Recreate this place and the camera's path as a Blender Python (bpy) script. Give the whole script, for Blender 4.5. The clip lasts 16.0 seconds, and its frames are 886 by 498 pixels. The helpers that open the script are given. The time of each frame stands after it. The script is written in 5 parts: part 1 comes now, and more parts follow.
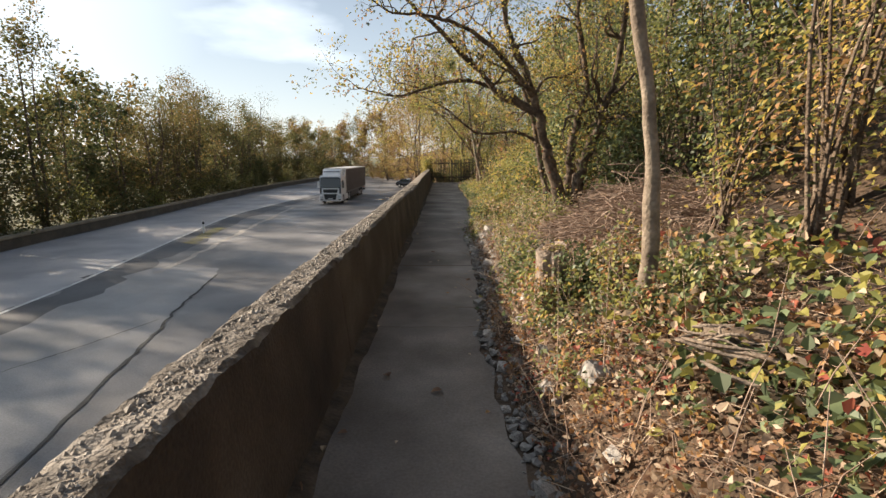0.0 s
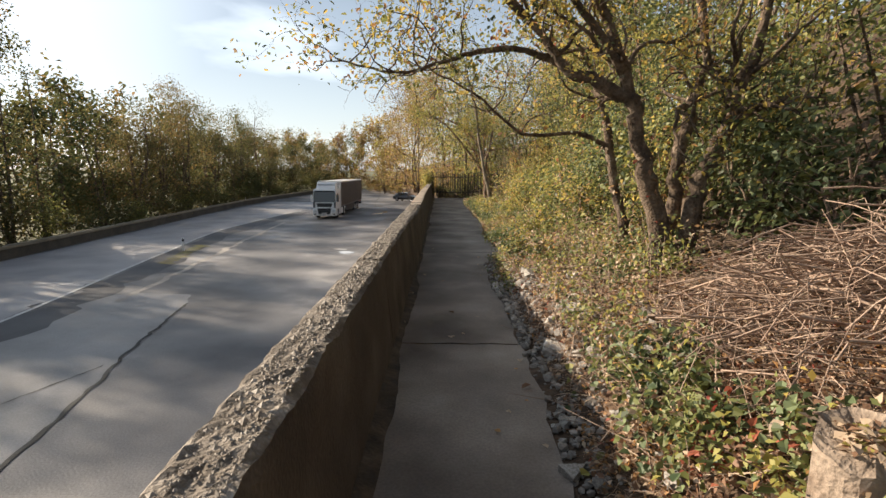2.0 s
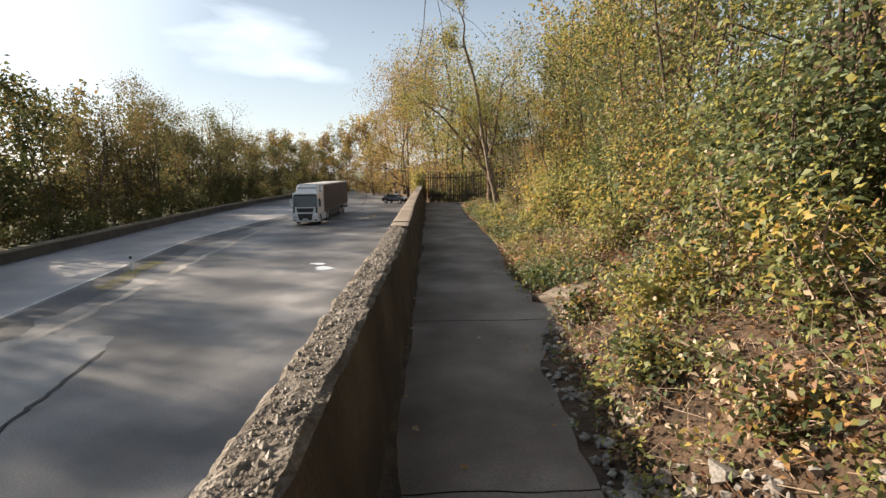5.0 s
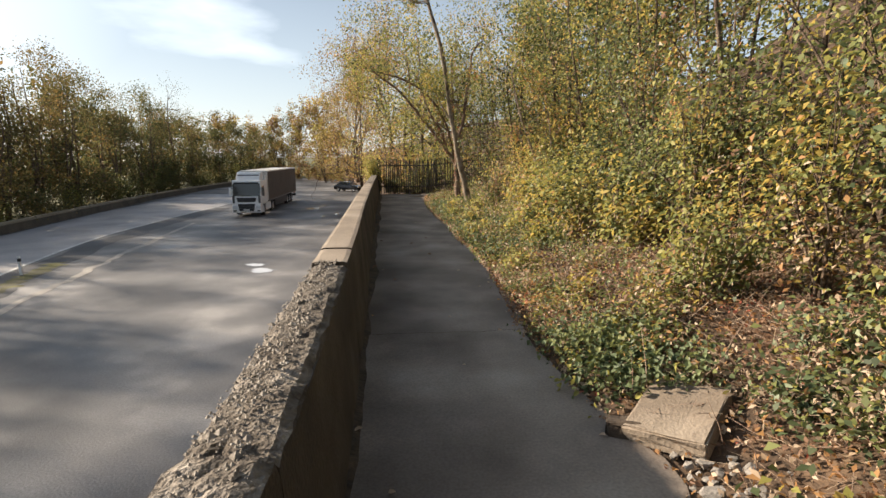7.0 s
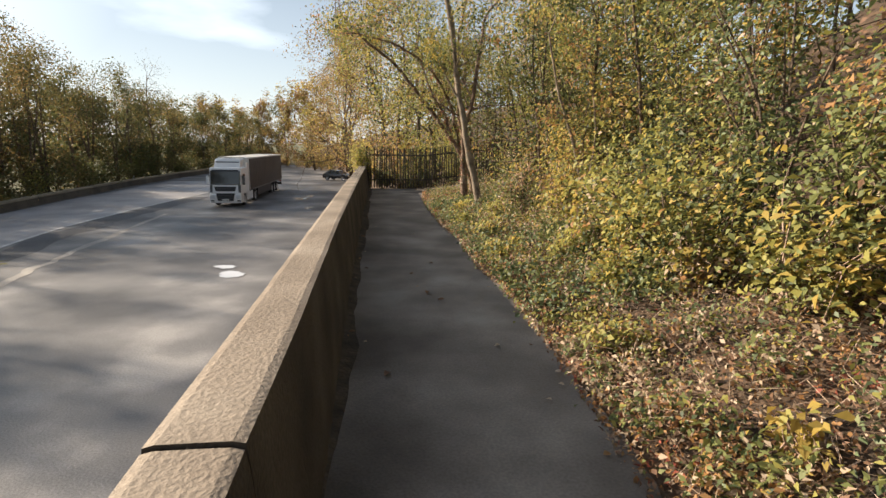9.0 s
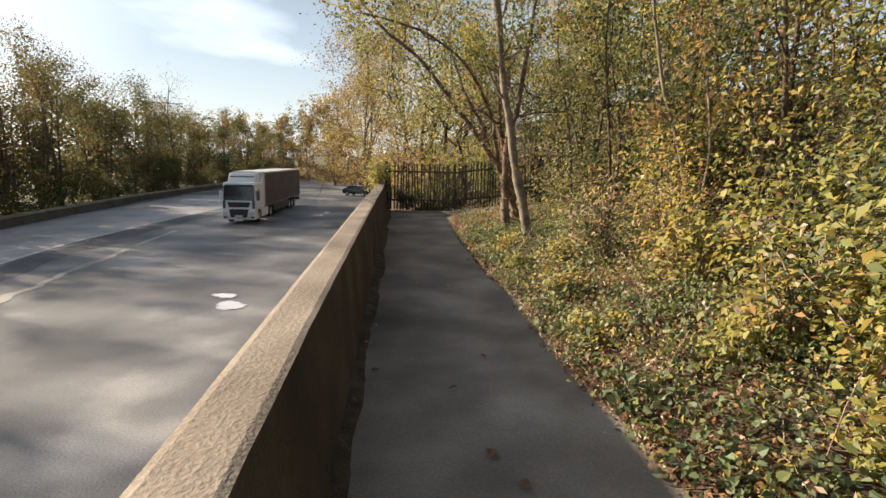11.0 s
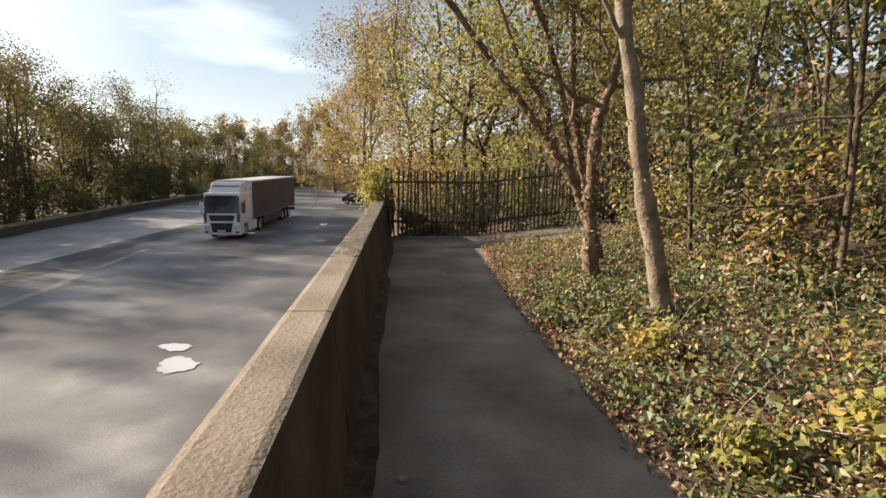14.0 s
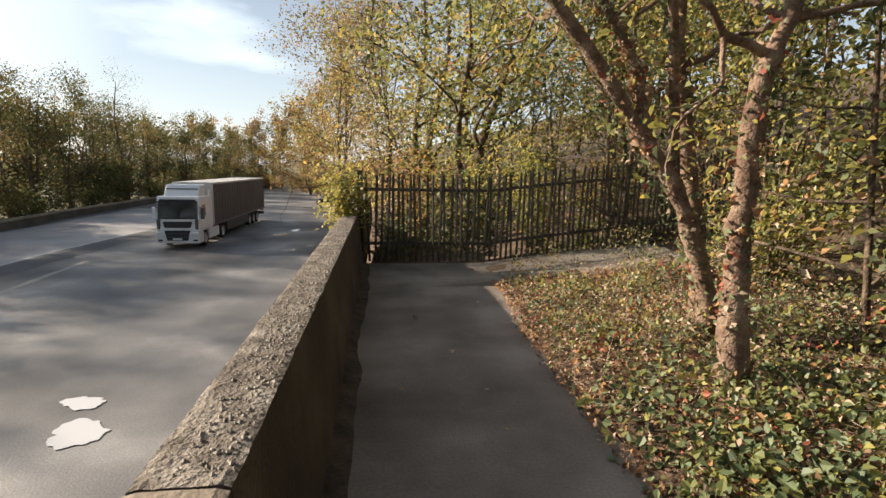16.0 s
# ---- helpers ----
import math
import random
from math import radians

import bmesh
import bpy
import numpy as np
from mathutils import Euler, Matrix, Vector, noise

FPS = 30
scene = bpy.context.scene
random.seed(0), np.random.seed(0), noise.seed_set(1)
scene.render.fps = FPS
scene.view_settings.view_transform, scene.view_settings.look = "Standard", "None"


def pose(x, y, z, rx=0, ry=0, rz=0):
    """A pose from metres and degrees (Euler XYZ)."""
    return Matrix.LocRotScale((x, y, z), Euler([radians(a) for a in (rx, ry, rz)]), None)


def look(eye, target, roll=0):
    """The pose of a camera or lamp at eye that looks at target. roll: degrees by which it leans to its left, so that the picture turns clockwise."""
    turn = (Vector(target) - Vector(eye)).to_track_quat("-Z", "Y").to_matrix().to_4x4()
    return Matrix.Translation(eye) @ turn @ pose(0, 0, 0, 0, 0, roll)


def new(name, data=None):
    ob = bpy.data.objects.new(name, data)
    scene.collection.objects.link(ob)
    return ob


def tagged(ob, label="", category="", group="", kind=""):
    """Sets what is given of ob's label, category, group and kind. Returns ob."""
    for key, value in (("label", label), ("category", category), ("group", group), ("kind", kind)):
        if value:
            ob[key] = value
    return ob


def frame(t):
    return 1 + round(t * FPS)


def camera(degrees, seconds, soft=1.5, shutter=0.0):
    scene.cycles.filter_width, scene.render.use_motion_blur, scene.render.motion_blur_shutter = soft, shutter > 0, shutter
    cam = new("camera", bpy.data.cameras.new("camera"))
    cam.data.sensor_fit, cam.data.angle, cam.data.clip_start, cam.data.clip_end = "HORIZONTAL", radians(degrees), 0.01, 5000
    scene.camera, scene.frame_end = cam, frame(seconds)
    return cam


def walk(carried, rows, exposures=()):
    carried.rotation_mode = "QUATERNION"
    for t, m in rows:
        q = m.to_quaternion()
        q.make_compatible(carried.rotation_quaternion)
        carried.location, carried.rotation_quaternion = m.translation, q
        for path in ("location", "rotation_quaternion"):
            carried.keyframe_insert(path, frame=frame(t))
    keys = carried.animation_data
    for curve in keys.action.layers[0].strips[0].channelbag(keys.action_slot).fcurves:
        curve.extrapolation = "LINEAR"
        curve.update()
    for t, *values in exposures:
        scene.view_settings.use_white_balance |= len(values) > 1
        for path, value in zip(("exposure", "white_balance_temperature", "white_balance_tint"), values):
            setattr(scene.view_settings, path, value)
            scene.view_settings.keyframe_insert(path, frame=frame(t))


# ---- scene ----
cam = camera(82.0, 16.0, soft=1.5)
TILT = -10.2
ROWS = [
    (0.0, 0.000, 0.000, 1.567, -0.00, 0.00, 0.00),
    (0.5, -0.106, 0.700, 1.567, 0.13, 1.06, -0.03),
    (1.0, -0.247, 1.435, 1.567, 0.03, 1.32, -0.06),
    (1.5, -0.243, 2.159, 1.567, -0.16, 1.65, 0.28),
    (2.0, -0.304, 2.864, 1.567, -0.38, 1.45, -0.32),
    (2.5, -0.333, 3.640, 1.567, -0.47, 1.10, -0.32),
    (3.0, -0.348, 4.364, 1.567, -0.27, 0.62, -2.36),
    (3.5, -0.399, 5.126, 1.567, -0.20, 0.73, -2.49),
    (4.0, -0.363, 5.870, 1.567, 0.03, 0.95, -2.44),
    (4.5, -0.393, 6.650, 1.567, 0.20, 1.47, -0.35),
    (7.0, -0.443, 10.824, 1.567, -6.24, -0.13, 1.13),
    (7.5, -0.398, 11.580, 1.567, -6.51, -0.78, 1.42),
    (8.0, -0.401, 12.362, 1.567, -6.90, -1.41, 1.65),
    (8.5, -0.369, 13.144, 1.567, -7.32, -1.44, 1.84),
    (9.0, -0.400, 13.905, 1.567, -7.23, -1.35, 0.33),
    (9.5, -0.384, 14.694, 1.567, -6.92, -1.17, 0.45),
    (12.0, -0.416, 18.087, 1.567, -4.25, 0.87, -1.10),
    (12.5, -0.450, 18.934, 1.567, -4.48, 0.79, -0.73),
    (13.0, -0.456, 19.765, 1.567, -5.01, 0.64, -0.06),
    (13.5, -0.465, 20.548, 1.567, -4.95, 0.67, -0.12),
    (14.0, -0.450, 21.335, 1.567, -4.64, 0.87, 0.03),
    (14.5, -0.441, 22.074, 1.567, -3.96, 1.02, -0.52),
    (15.0, -0.458, 22.853, 1.567, -3.89, 1.24, -0.37),
    (15.5, -0.443, 23.597, 1.567, -3.86, 0.87, -0.15),
    (16.0, -0.460, 24.392, 1.567, -7.06, 1.05, 0.14),
]
walk(cam, [(t, pose(x, y, z) @ pose(0, 0, 0, TILT) @ pose(0, 0, 0, 90 + pitch, roll, yaw)) for t, x, y, z, yaw, pitch, roll in ROWS])
scene.view_settings.exposure = 1.12
scene.view_settings.use_white_balance = True
scene.view_settings.white_balance_temperature, scene.view_settings.white_balance_tint = 7200, 13

# ---- light: low autumn sun ahead on the road side, hazy sky with broken cloud ----
SUN_EL, SUN_AZ = radians(22.6), radians(-66)
world = bpy.data.worlds.new("sky")
scene.world = world
world.use_nodes = True
wn, wl = world.node_tree.nodes, world.node_tree.links
wn.clear()
w_out = wn.new("ShaderNodeOutputWorld")
w_bg = wn.new("ShaderNodeBackground")
w_sky = wn.new("ShaderNodeTexSky")
w_sky.sky_type, w_sky.sun_disc = "NISHITA", False
w_sky.sun_elevation, w_sky.sun_rotation = SUN_EL, SUN_AZ
w_sky.air_density, w_sky.dust_density, w_sky.ozone_density = 1.0, 0.6, 1.5
w_tc, w_map = wn.new("ShaderNodeTexCoord"), wn.new("ShaderNodeMapping")
w_map.inputs["Scale"].default_value = (1.0, 1.0, 3.2)
w_map.inputs["Location"].default_value = (0.35, 0.9, 0.2)
w_noise, w_ramp, w_mix = wn.new("ShaderNodeTexNoise"), wn.new("ShaderNodeValToRGB"), wn.new("ShaderNodeMix")
w_noise.inputs["Scale"].default_value, w_noise.inputs["Detail"].default_value = 1.7, 6.0
w_ramp.color_ramp.elements[0].position, w_ramp.color_ramp.elements[1].position = 0.53, 0.74
w_ramp.color_ramp.elements[0].color = (0.0, 0.0, 0.0, 1)
w_mix.data_type = "RGBA"
w_mix.inputs[7].default_value = (10.4, 12.5, 14.8, 1)
w_bg.inputs["Strength"].default_value = 0.05
wl.new(w_tc.outputs["Generated"], w_map.inputs["Vector"])
wl.new(w_map.outputs["Vector"], w_noise.inputs["Vector"])
wl.new(w_noise.outputs["Fac"], w_ramp.inputs["Fac"])
# thin bright haze: thicker towards the horizon and round the sun
SUN_DIR = Vector((math.sin(SUN_AZ) * math.cos(SUN_EL), math.cos(SUN_AZ) * math.cos(SUN_EL), math.sin(SUN_EL)))
w_sep, w_haze, w_max, w_max2 = wn.new("ShaderNodeSeparateXYZ"), wn.new("ShaderNodeMapRange"), wn.new("ShaderNodeMath"), wn.new("ShaderNodeMath")
w_dot, w_glow = wn.new("ShaderNodeVectorMath"), wn.new("ShaderNodeMapRange")
w_haze.inputs["From Min"].default_value, w_haze.inputs["From Max"].default_value = 0.0, 0.45
w_haze.inputs["To Min"].default_value, w_haze.inputs["To Max"].default_value = 0.50, 0.06
w_dot.operation = "DOT_PRODUCT"
w_dot.inputs[1].default_value = SUN_DIR
w_glow.interpolation_type = "SMOOTHSTEP"
w_glow.inputs["From Min"].default_value, w_glow.inputs["From Max"].default_value = 0.58, 0.97
w_glow.inputs["To Min"].default_value, w_glow.inputs["To Max"].default_value = 0.0, 0.9
w_max.operation = w_max2.operation = "MAXIMUM"
wl.new(w_tc.outputs["Generated"], w_sep.inputs["Vector"])
wl.new(w_tc.outputs["Generated"], w_dot.inputs[0])
wl.new(w_dot.outputs["Value"], w_glow.inputs["Value"])
wl.new(w_sep.outputs["Z"], w_haze.inputs["Value"])
wl.new(w_haze.outputs["Result"], w_max2.inputs[0])
wl.new(w_glow.outputs["Result"], w_max2.inputs[1])
wl.new(w_max2.outputs["Value"], w_max.inputs[0])
wl.new(w_ramp.outputs["Color"], w_max.inputs[1])
wl.new(w_max.outputs["Value"], w_mix.inputs[0])
wl.new(w_sky.outputs["Color"], w_mix.inputs[6])
wl.new(w_mix.outputs[2], w_bg.inputs["Color"])
wl.new(w_bg.outputs["Background"], w_out.inputs["Surface"])

sun = new("sun", bpy.data.lights.new("sun", "SUN"))
sun.data.energy, sun.data.angle, sun.data.color = 5.0, radians(1.2), (1.0, 0.91, 0.77)
sun.matrix_world = look(SUN_DIR * 60, (0, 0, 0))


# ---- materials ----
def surface(name, colours, scale=2.0, rough=0.85, bump=0.3, fine=40.0, spread=(0.3, 0.7), metal=0.0, depth=0.02, per_object=0.0, grain=0.55):
    """Grain at two scales: broad patches between the colours, and fine mottling with relief."""
    m = bpy.data.materials.new(name)
    m.use_nodes = True
    n, l = m.node_tree.nodes, m.node_tree.links
    p = n["Principled BSDF"]
    tc = n.new("ShaderNodeTexCoord")
    big, small, ramp, mix = n.new("ShaderNodeTexNoise"), n.new("ShaderNodeTexNoise"), n.new("ShaderNodeValToRGB"), n.new("ShaderNodeMix")
    big.inputs["Scale"].default_value, big.inputs["Detail"].default_value = scale, 5.0
    small.inputs["Scale"].default_value, small.inputs["Detail"].default_value = fine, 4.0
    r = ramp.color_ramp
    r.elements[0].position, r.elements[1].position = spread
    r.elements[0].color, r.elements[1].color = (*colours[0], 1), (*colours[-1], 1)
    for i, c in enumerate(colours[1:-1], 1):
        e = r.elements.new(spread[0] + (spread[1] - spread[0]) * i / (len(colours) - 1))
        e.color = (*c, 1)
    mix.data_type, mix.blend_type = "RGBA", "OVERLAY"
    mix.inputs[0].default_value = grain
    for t in (big, small):
        l.new(tc.outputs["Object"], t.inputs["Vector"])
    l.new(big.outputs["Fac"], ramp.inputs["Fac"])
    l.new(ramp.outputs["Color"], mix.inputs[6])
    l.new(small.outputs["Fac"], mix.inputs[7])
    last = mix.outputs[2]
    if per_object:
        info, hsv, mr = n.new("ShaderNodeObjectInfo"), n.new("ShaderNodeHueSaturation"), n.new("ShaderNodeMapRange")
        mr.inputs["To Min"].default_value, mr.inputs["To Max"].default_value = 1 - per_object, 1 + per_object
        l.new(info.outputs["Random"], mr.inputs["Value"])
        l.new(mr.outputs["Result"], hsv.inputs["Value"])
        l.new(last, hsv.inputs["Color"])
        last = hsv.outputs["Color"]
    l.new(last, p.inputs["Base Color"])
    if bump:
        b = n.new("ShaderNodeBump")
        b.inputs["Strength"].default_value, b.inputs["Distance"].default_value = bump, depth
        l.new(small.outputs["Fac"], b.inputs["Height"])
        l.new(b.outputs["Normal"], p.inputs["Normal"])
    p.inputs["Roughness"].default_value, p.inputs["Metallic"].default_value = rough, metal
    return m


def leafy(name, a, b, gloss=0.6, thin=0.5):
    """A thin leaf: two tones in patches, and light that shines through."""
    m = bpy.data.materials.new(name)
    m.use_nodes = True
    n, l = m.node_tree.nodes, m.node_tree.links
    p, out = n["Principled BSDF"], n["Material Output"]
    tc, no, ramp, tr, mix = n.new("ShaderNodeTexCoord"), n.new("ShaderNodeTexNoise"), n.new("ShaderNodeValToRGB"), n.new("ShaderNodeBsdfTranslucent"), n.new("ShaderNodeMixShader")
    no.inputs["Scale"].default_value, no.inputs["Detail"].default_value = 6.0, 6.0
    ramp.color_ramp.elements[0].position, ramp.color_ramp.elements[1].position = 0.35, 0.65
    ramp.color_ramp.elements[0].color, ramp.color_ramp.elements[1].color = (*a, 1), (*b, 1)
    l.new(tc.outputs["Object"], no.inputs["Vector"])
    l.new(no.outputs["Fac"], ramp.inputs["Fac"])
    l.new(ramp.outputs["Color"], p.inputs["Base Color"])
    l.new(ramp.outputs["Color"], tr.inputs["Color"])
    p.inputs["Roughness"].default_value, p.inputs["Specular IOR Level"].default_value = gloss, 0.35
    mix.inputs["Fac"].default_value = thin
    l.new(p.outputs["BSDF"], mix.inputs[1])
    l.new(tr.outputs["BSDF"], mix.inputs[2])
    l.new(mix.outputs["Shader"], out.inputs["Surface"])
    return m


def plain(name, colour, rough=0.5, metal=0.0, coat=0.0):
    m = bpy.data.materials.new(name)
    m.use_nodes = True
    p = m.node_tree.nodes["Principled BSDF"]
    p.inputs["Base Color"].default_value = (*colour, 1)
    p.inputs["Roughness"].default_value, p.inputs["Metallic"].default_value = rough, metal
    p.inputs["Coat Weight"].default_value = coat
    return m


# stained wall faces, base darkened further for the shade they stand in
CONCRETE = surface("weathered_shaded_concrete", [(0.032, 0.022, 0.016), (0.065, 0.046, 0.032), (0.11, 0.083, 0.06)], 1.6, 0.9, 0.5, 55)
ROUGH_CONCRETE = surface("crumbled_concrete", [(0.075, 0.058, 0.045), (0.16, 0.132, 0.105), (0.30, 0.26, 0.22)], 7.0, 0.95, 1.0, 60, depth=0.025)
GRIT = surface("loose_grit", [(0.14, 0.115, 0.09), (0.29, 0.25, 0.21), (0.42, 0.38, 0.33)], 30.0, 0.95, 0.4, 80)
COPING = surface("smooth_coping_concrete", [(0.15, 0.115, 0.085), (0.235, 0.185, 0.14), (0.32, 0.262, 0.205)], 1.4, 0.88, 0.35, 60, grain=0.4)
SLAB = surface("path_concrete", [(0.105, 0.083, 0.066), (0.19, 0.156, 0.13), (0.30, 0.256, 0.217)], 1.1, 0.85, 0.3, 60, grain=0.4, per_object=0.12)
# broad blotches running from dark to pale grey
ASPHALT = surface("worn_asphalt", [(0.06, 0.058, 0.06), (0.115, 0.111, 0.112), (0.17, 0.163, 0.161), (0.31, 0.295, 0.285)], 0.26, 0.58, 0.3, 24, spread=(0.34, 0.70))
DARK_ASPHALT = surface("patched_asphalt", [(0.045, 0.045, 0.05), (0.085, 0.085, 0.09)], 0.5, 0.7, 0.3, 30)
CRACK = surface("tar_crack", [(0.03, 0.03, 0.03), (0.06, 0.06, 0.055)], 3.0, 0.9, 0.4, 50)
LINE = surface("worn_road_paint", [(0.42, 0.42, 0.41), (0.74, 0.73, 0.70)], 3.0, 0.7, 0.2, 40)
PALE_ASPHALT = surface("smooth_pale_asphalt", [(0.15, 0.147, 0.15), (0.215, 0.21, 0.21), (0.27, 0.262, 0.26)], 0.5, 0.55, 0.2, 30, spread=(0.3, 0.75))
# base raised to offset the woods' shade and stand in for sky sheen
FAR_ASPHALT = surface("brightened_carriageway", [(0.25, 0.24, 0.245), (0.35, 0.335, 0.335), (0.43, 0.41, 0.405)], 0.4, 0.55, 0.2, 24, spread=(0.3, 0.75))
DIRT = surface("path_edge_dirt", [(0.03, 0.022, 0.016), (0.07, 0.05, 0.034), (0.11, 0.08, 0.055)], 6.0, 0.95, 0.8, 40)
DUST = surface("pale_road_dust", [(0.26, 0.24, 0.22), (0.40, 0.37, 0.34)], 1.0, 0.9, 0.2, 25)
SOIL = surface("leaf_soil", [(0.03, 0.02, 0.013), (0.075, 0.047, 0.029), (0.13, 0.08, 0.048)], 2.5, 1.0, 0.8, 22, depth=0.04)
FIELD = surface("rough_grass_ground", [(0.06, 0.07, 0.025), (0.13, 0.12, 0.05)], 0.15, 1.0, 0.4, 6)
BARK = surface("grey_brown_bark", [(0.04, 0.026, 0.018), (0.11, 0.075, 0.05), (0.22, 0.165, 0.12)], 9.0, 0.95, 0.9, 45, depth=0.03)
PALE_BARK = surface("pale_smooth_bark", [(0.10, 0.07, 0.05), (0.21, 0.16, 0.115), (0.30, 0.24, 0.18)], 6.0, 0.9, 0.6, 40, depth=0.02)
TWIG = surface("dry_twig", [(0.20, 0.125, 0.09), (0.42, 0.31, 0.235)], 8.0, 0.9, 0.3, 60)
CUT_WOOD = surface("weathered_cut_wood", [(0.15, 0.105, 0.075), (0.30, 0.235, 0.18)], 12.0, 0.9, 0.7, 50)
STONE = surface("rubble_stone", [(0.20, 0.18, 0.158), (0.35, 0.318, 0.285), (0.46, 0.42, 0.375)], 9.0, 0.9, 0.5, 45, per_object=0.35)
IRON = surface("dark_painted_iron", [(0.035, 0.03, 0.025), (0.07, 0.055, 0.04)], 4.0, 0.6, 0.3, 60)
BARRIER = surface("dark_barrier_concrete", [(0.05, 0.04, 0.028), (0.11, 0.088, 0.06)], 0.8, 0.9, 0.4, 12)
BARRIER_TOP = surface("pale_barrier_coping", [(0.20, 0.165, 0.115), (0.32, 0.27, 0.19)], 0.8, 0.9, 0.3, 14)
# pale base stands in for the bright sky mirrored in the water
WATER = plain("sky_pale_puddle", (0.55, 0.54, 0.54), 0.04)
MOSS = surface("roadside_moss", [(0.07, 0.066, 0.05), (0.12, 0.11, 0.045), (0.18, 0.165, 0.05)], 1.2, 0.95, 0.6, 18)
RED_BARK = surface("reddish_bark", [(0.10, 0.058, 0.04), (0.19, 0.12, 0.083), (0.31, 0.225, 0.165)], 7.0, 0.9, 0.8, 45, depth=0.03)

L_DARK = leafy("dark_green_leaf", (0.042, 0.06, 0.026), (0.095, 0.118, 0.05), 0.55, 0.35)
L_GREEN = leafy("green_leaf", (0.135, 0.155, 0.052), (0.25, 0.265, 0.098), 0.55, 0.4)
L_LIME = leafy("yellow_green_leaf", (0.28, 0.262, 0.066), (0.40, 0.36, 0.11), 0.58, 0.45)
L_GOLD = leafy("golden_leaf", (0.43, 0.30, 0.07), (0.56, 0.42, 0.13), 0.6, 0.52)
L_ORANGE = leafy("orange_brown_leaf", (0.38, 0.195, 0.08), (0.50, 0.285, 0.125), 0.62, 0.45)
L_BROWN = leafy("brown_leaf", (0.18, 0.098, 0.06), (0.31, 0.18, 0.11), 0.65, 0.3)
L_TAN = leafy("pale_dry_leaf", (0.40, 0.29, 0.195), (0.58, 0.45, 0.33), 0.65, 0.3)
L_RED = leafy("red_leaf", (0.27, 0.055, 0.04), (0.42, 0.14, 0.085), 0.6, 0.35)
L_IVY = leafy("ivy_leaf", (0.075, 0.108, 0.052), (0.20, 0.24, 0.12), 0.5, 0.28)
L_HAZE = leafy("far_green_leaf", (0.085, 0.095, 0.038), (0.15, 0.15, 0.06), 0.7, 0.42)
L_OLIVE = leafy("olive_leaf", (0.15, 0.122, 0.046), (0.24, 0.19, 0.075), 0.7, 0.42)
L_RUST = leafy("rusty_olive_leaf", (0.23, 0.14, 0.052), (0.35, 0.225, 0.088), 0.65, 0.45)


# ---- mesh tools ----
def mesh(name, verts, faces, mats, parent=None, index=None, smooth=False):
    me = bpy.data.meshes.new(name)
    me.from_pydata([tuple(v) for v in verts], [], [tuple(f) for f in faces])
    for m in mats if isinstance(mats, (list, tuple)) else [mats]:
        me.materials.append(m)
    if index is not None:
        me.polygons.foreach_set("material_index", list(index))
    if smooth:
        me.polygons.foreach_set("use_smooth", [True] * len(me.polygons))
    me.update()
    ob = new(name, me)
    if parent is not None:
        ob.parent = parent
    return ob


def quads(name, co, mats, index, parent=None):
    """One mesh of loose four-cornered faces; co: faces x 4 x 3."""
    me = bpy.data.meshes.new(name)
    n = len(co)
    me.vertices.add(n * 4)
    me.loops.add(n * 4)
    me.polygons.add(n)
    me.vertices.foreach_set("co", np.ascontiguousarray(co, dtype=np.float32).ravel())
    me.loops.foreach_set("vertex_index", np.arange(n * 4, dtype=np.int32))
    me.polygons.foreach_set("loop_start", np.arange(0, n * 4, 4, dtype=np.int32))
    for m in mats:
        me.materials.append(m)
    me.polygons.foreach_set("material_index", np.asarray(index, dtype=np.int32))
    me.update(calc_edges=True)
    ob = new(name, me)
    if parent is not None:
        ob.parent = parent
    return ob


def unit(v):
    return v / np.maximum(np.linalg.norm(v, axis=-1, keepdims=True), 1e-9)


def leaf_quads(rng, c, size, up=0.6, width=0.36, fine=False, facing=None):
    """Folded leaves round the centres c; up: how far they lie flat."""
    n = len(c)
    nor = rng.normal(size=(n, 3))
    nor = unit(unit(nor) * (1 - up) + np.array([0, 0, up]) + (0 if facing is None else facing * 0.35))
    u = unit(np.cross(nor, rng.normal(size=(n, 3))))
    v = np.cross(nor, u)
    L = (size * rng.uniform(0.65, 1.3, n))[:, None]
    w = width * L * rng.uniform(0.8, 1.2, n)[:, None]
    fold = 0.16 * L * nor
    if not fine:
        return np.stack([c - 0.5 * L * u, c - 0.05 * L * u + w * v + fold, c + 0.55 * L * u - 0.5 * fold, c - 0.05 * L * u - w * v + fold], 1)
    base, tip = c - 0.5 * L * u, c + 0.55 * L * u - 0.6 * fold
    a = np.stack([base, c - 0.22 * L * u + w * v + fold, c + 0.2 * L * u + 0.75 * w * v + 0.7 * fold, tip], 1)
    b = np.stack([base, tip, c + 0.2 * L * u - 0.75 * w * v + 0.7 * fold, c - 0.22 * L * u - w * v + fold], 1)
    return np.concatenate([a, b])


def pick(rng, n, weights):
    w = np.array(weights, float)
    return rng.choice(len(w), n, p=w / w.sum())


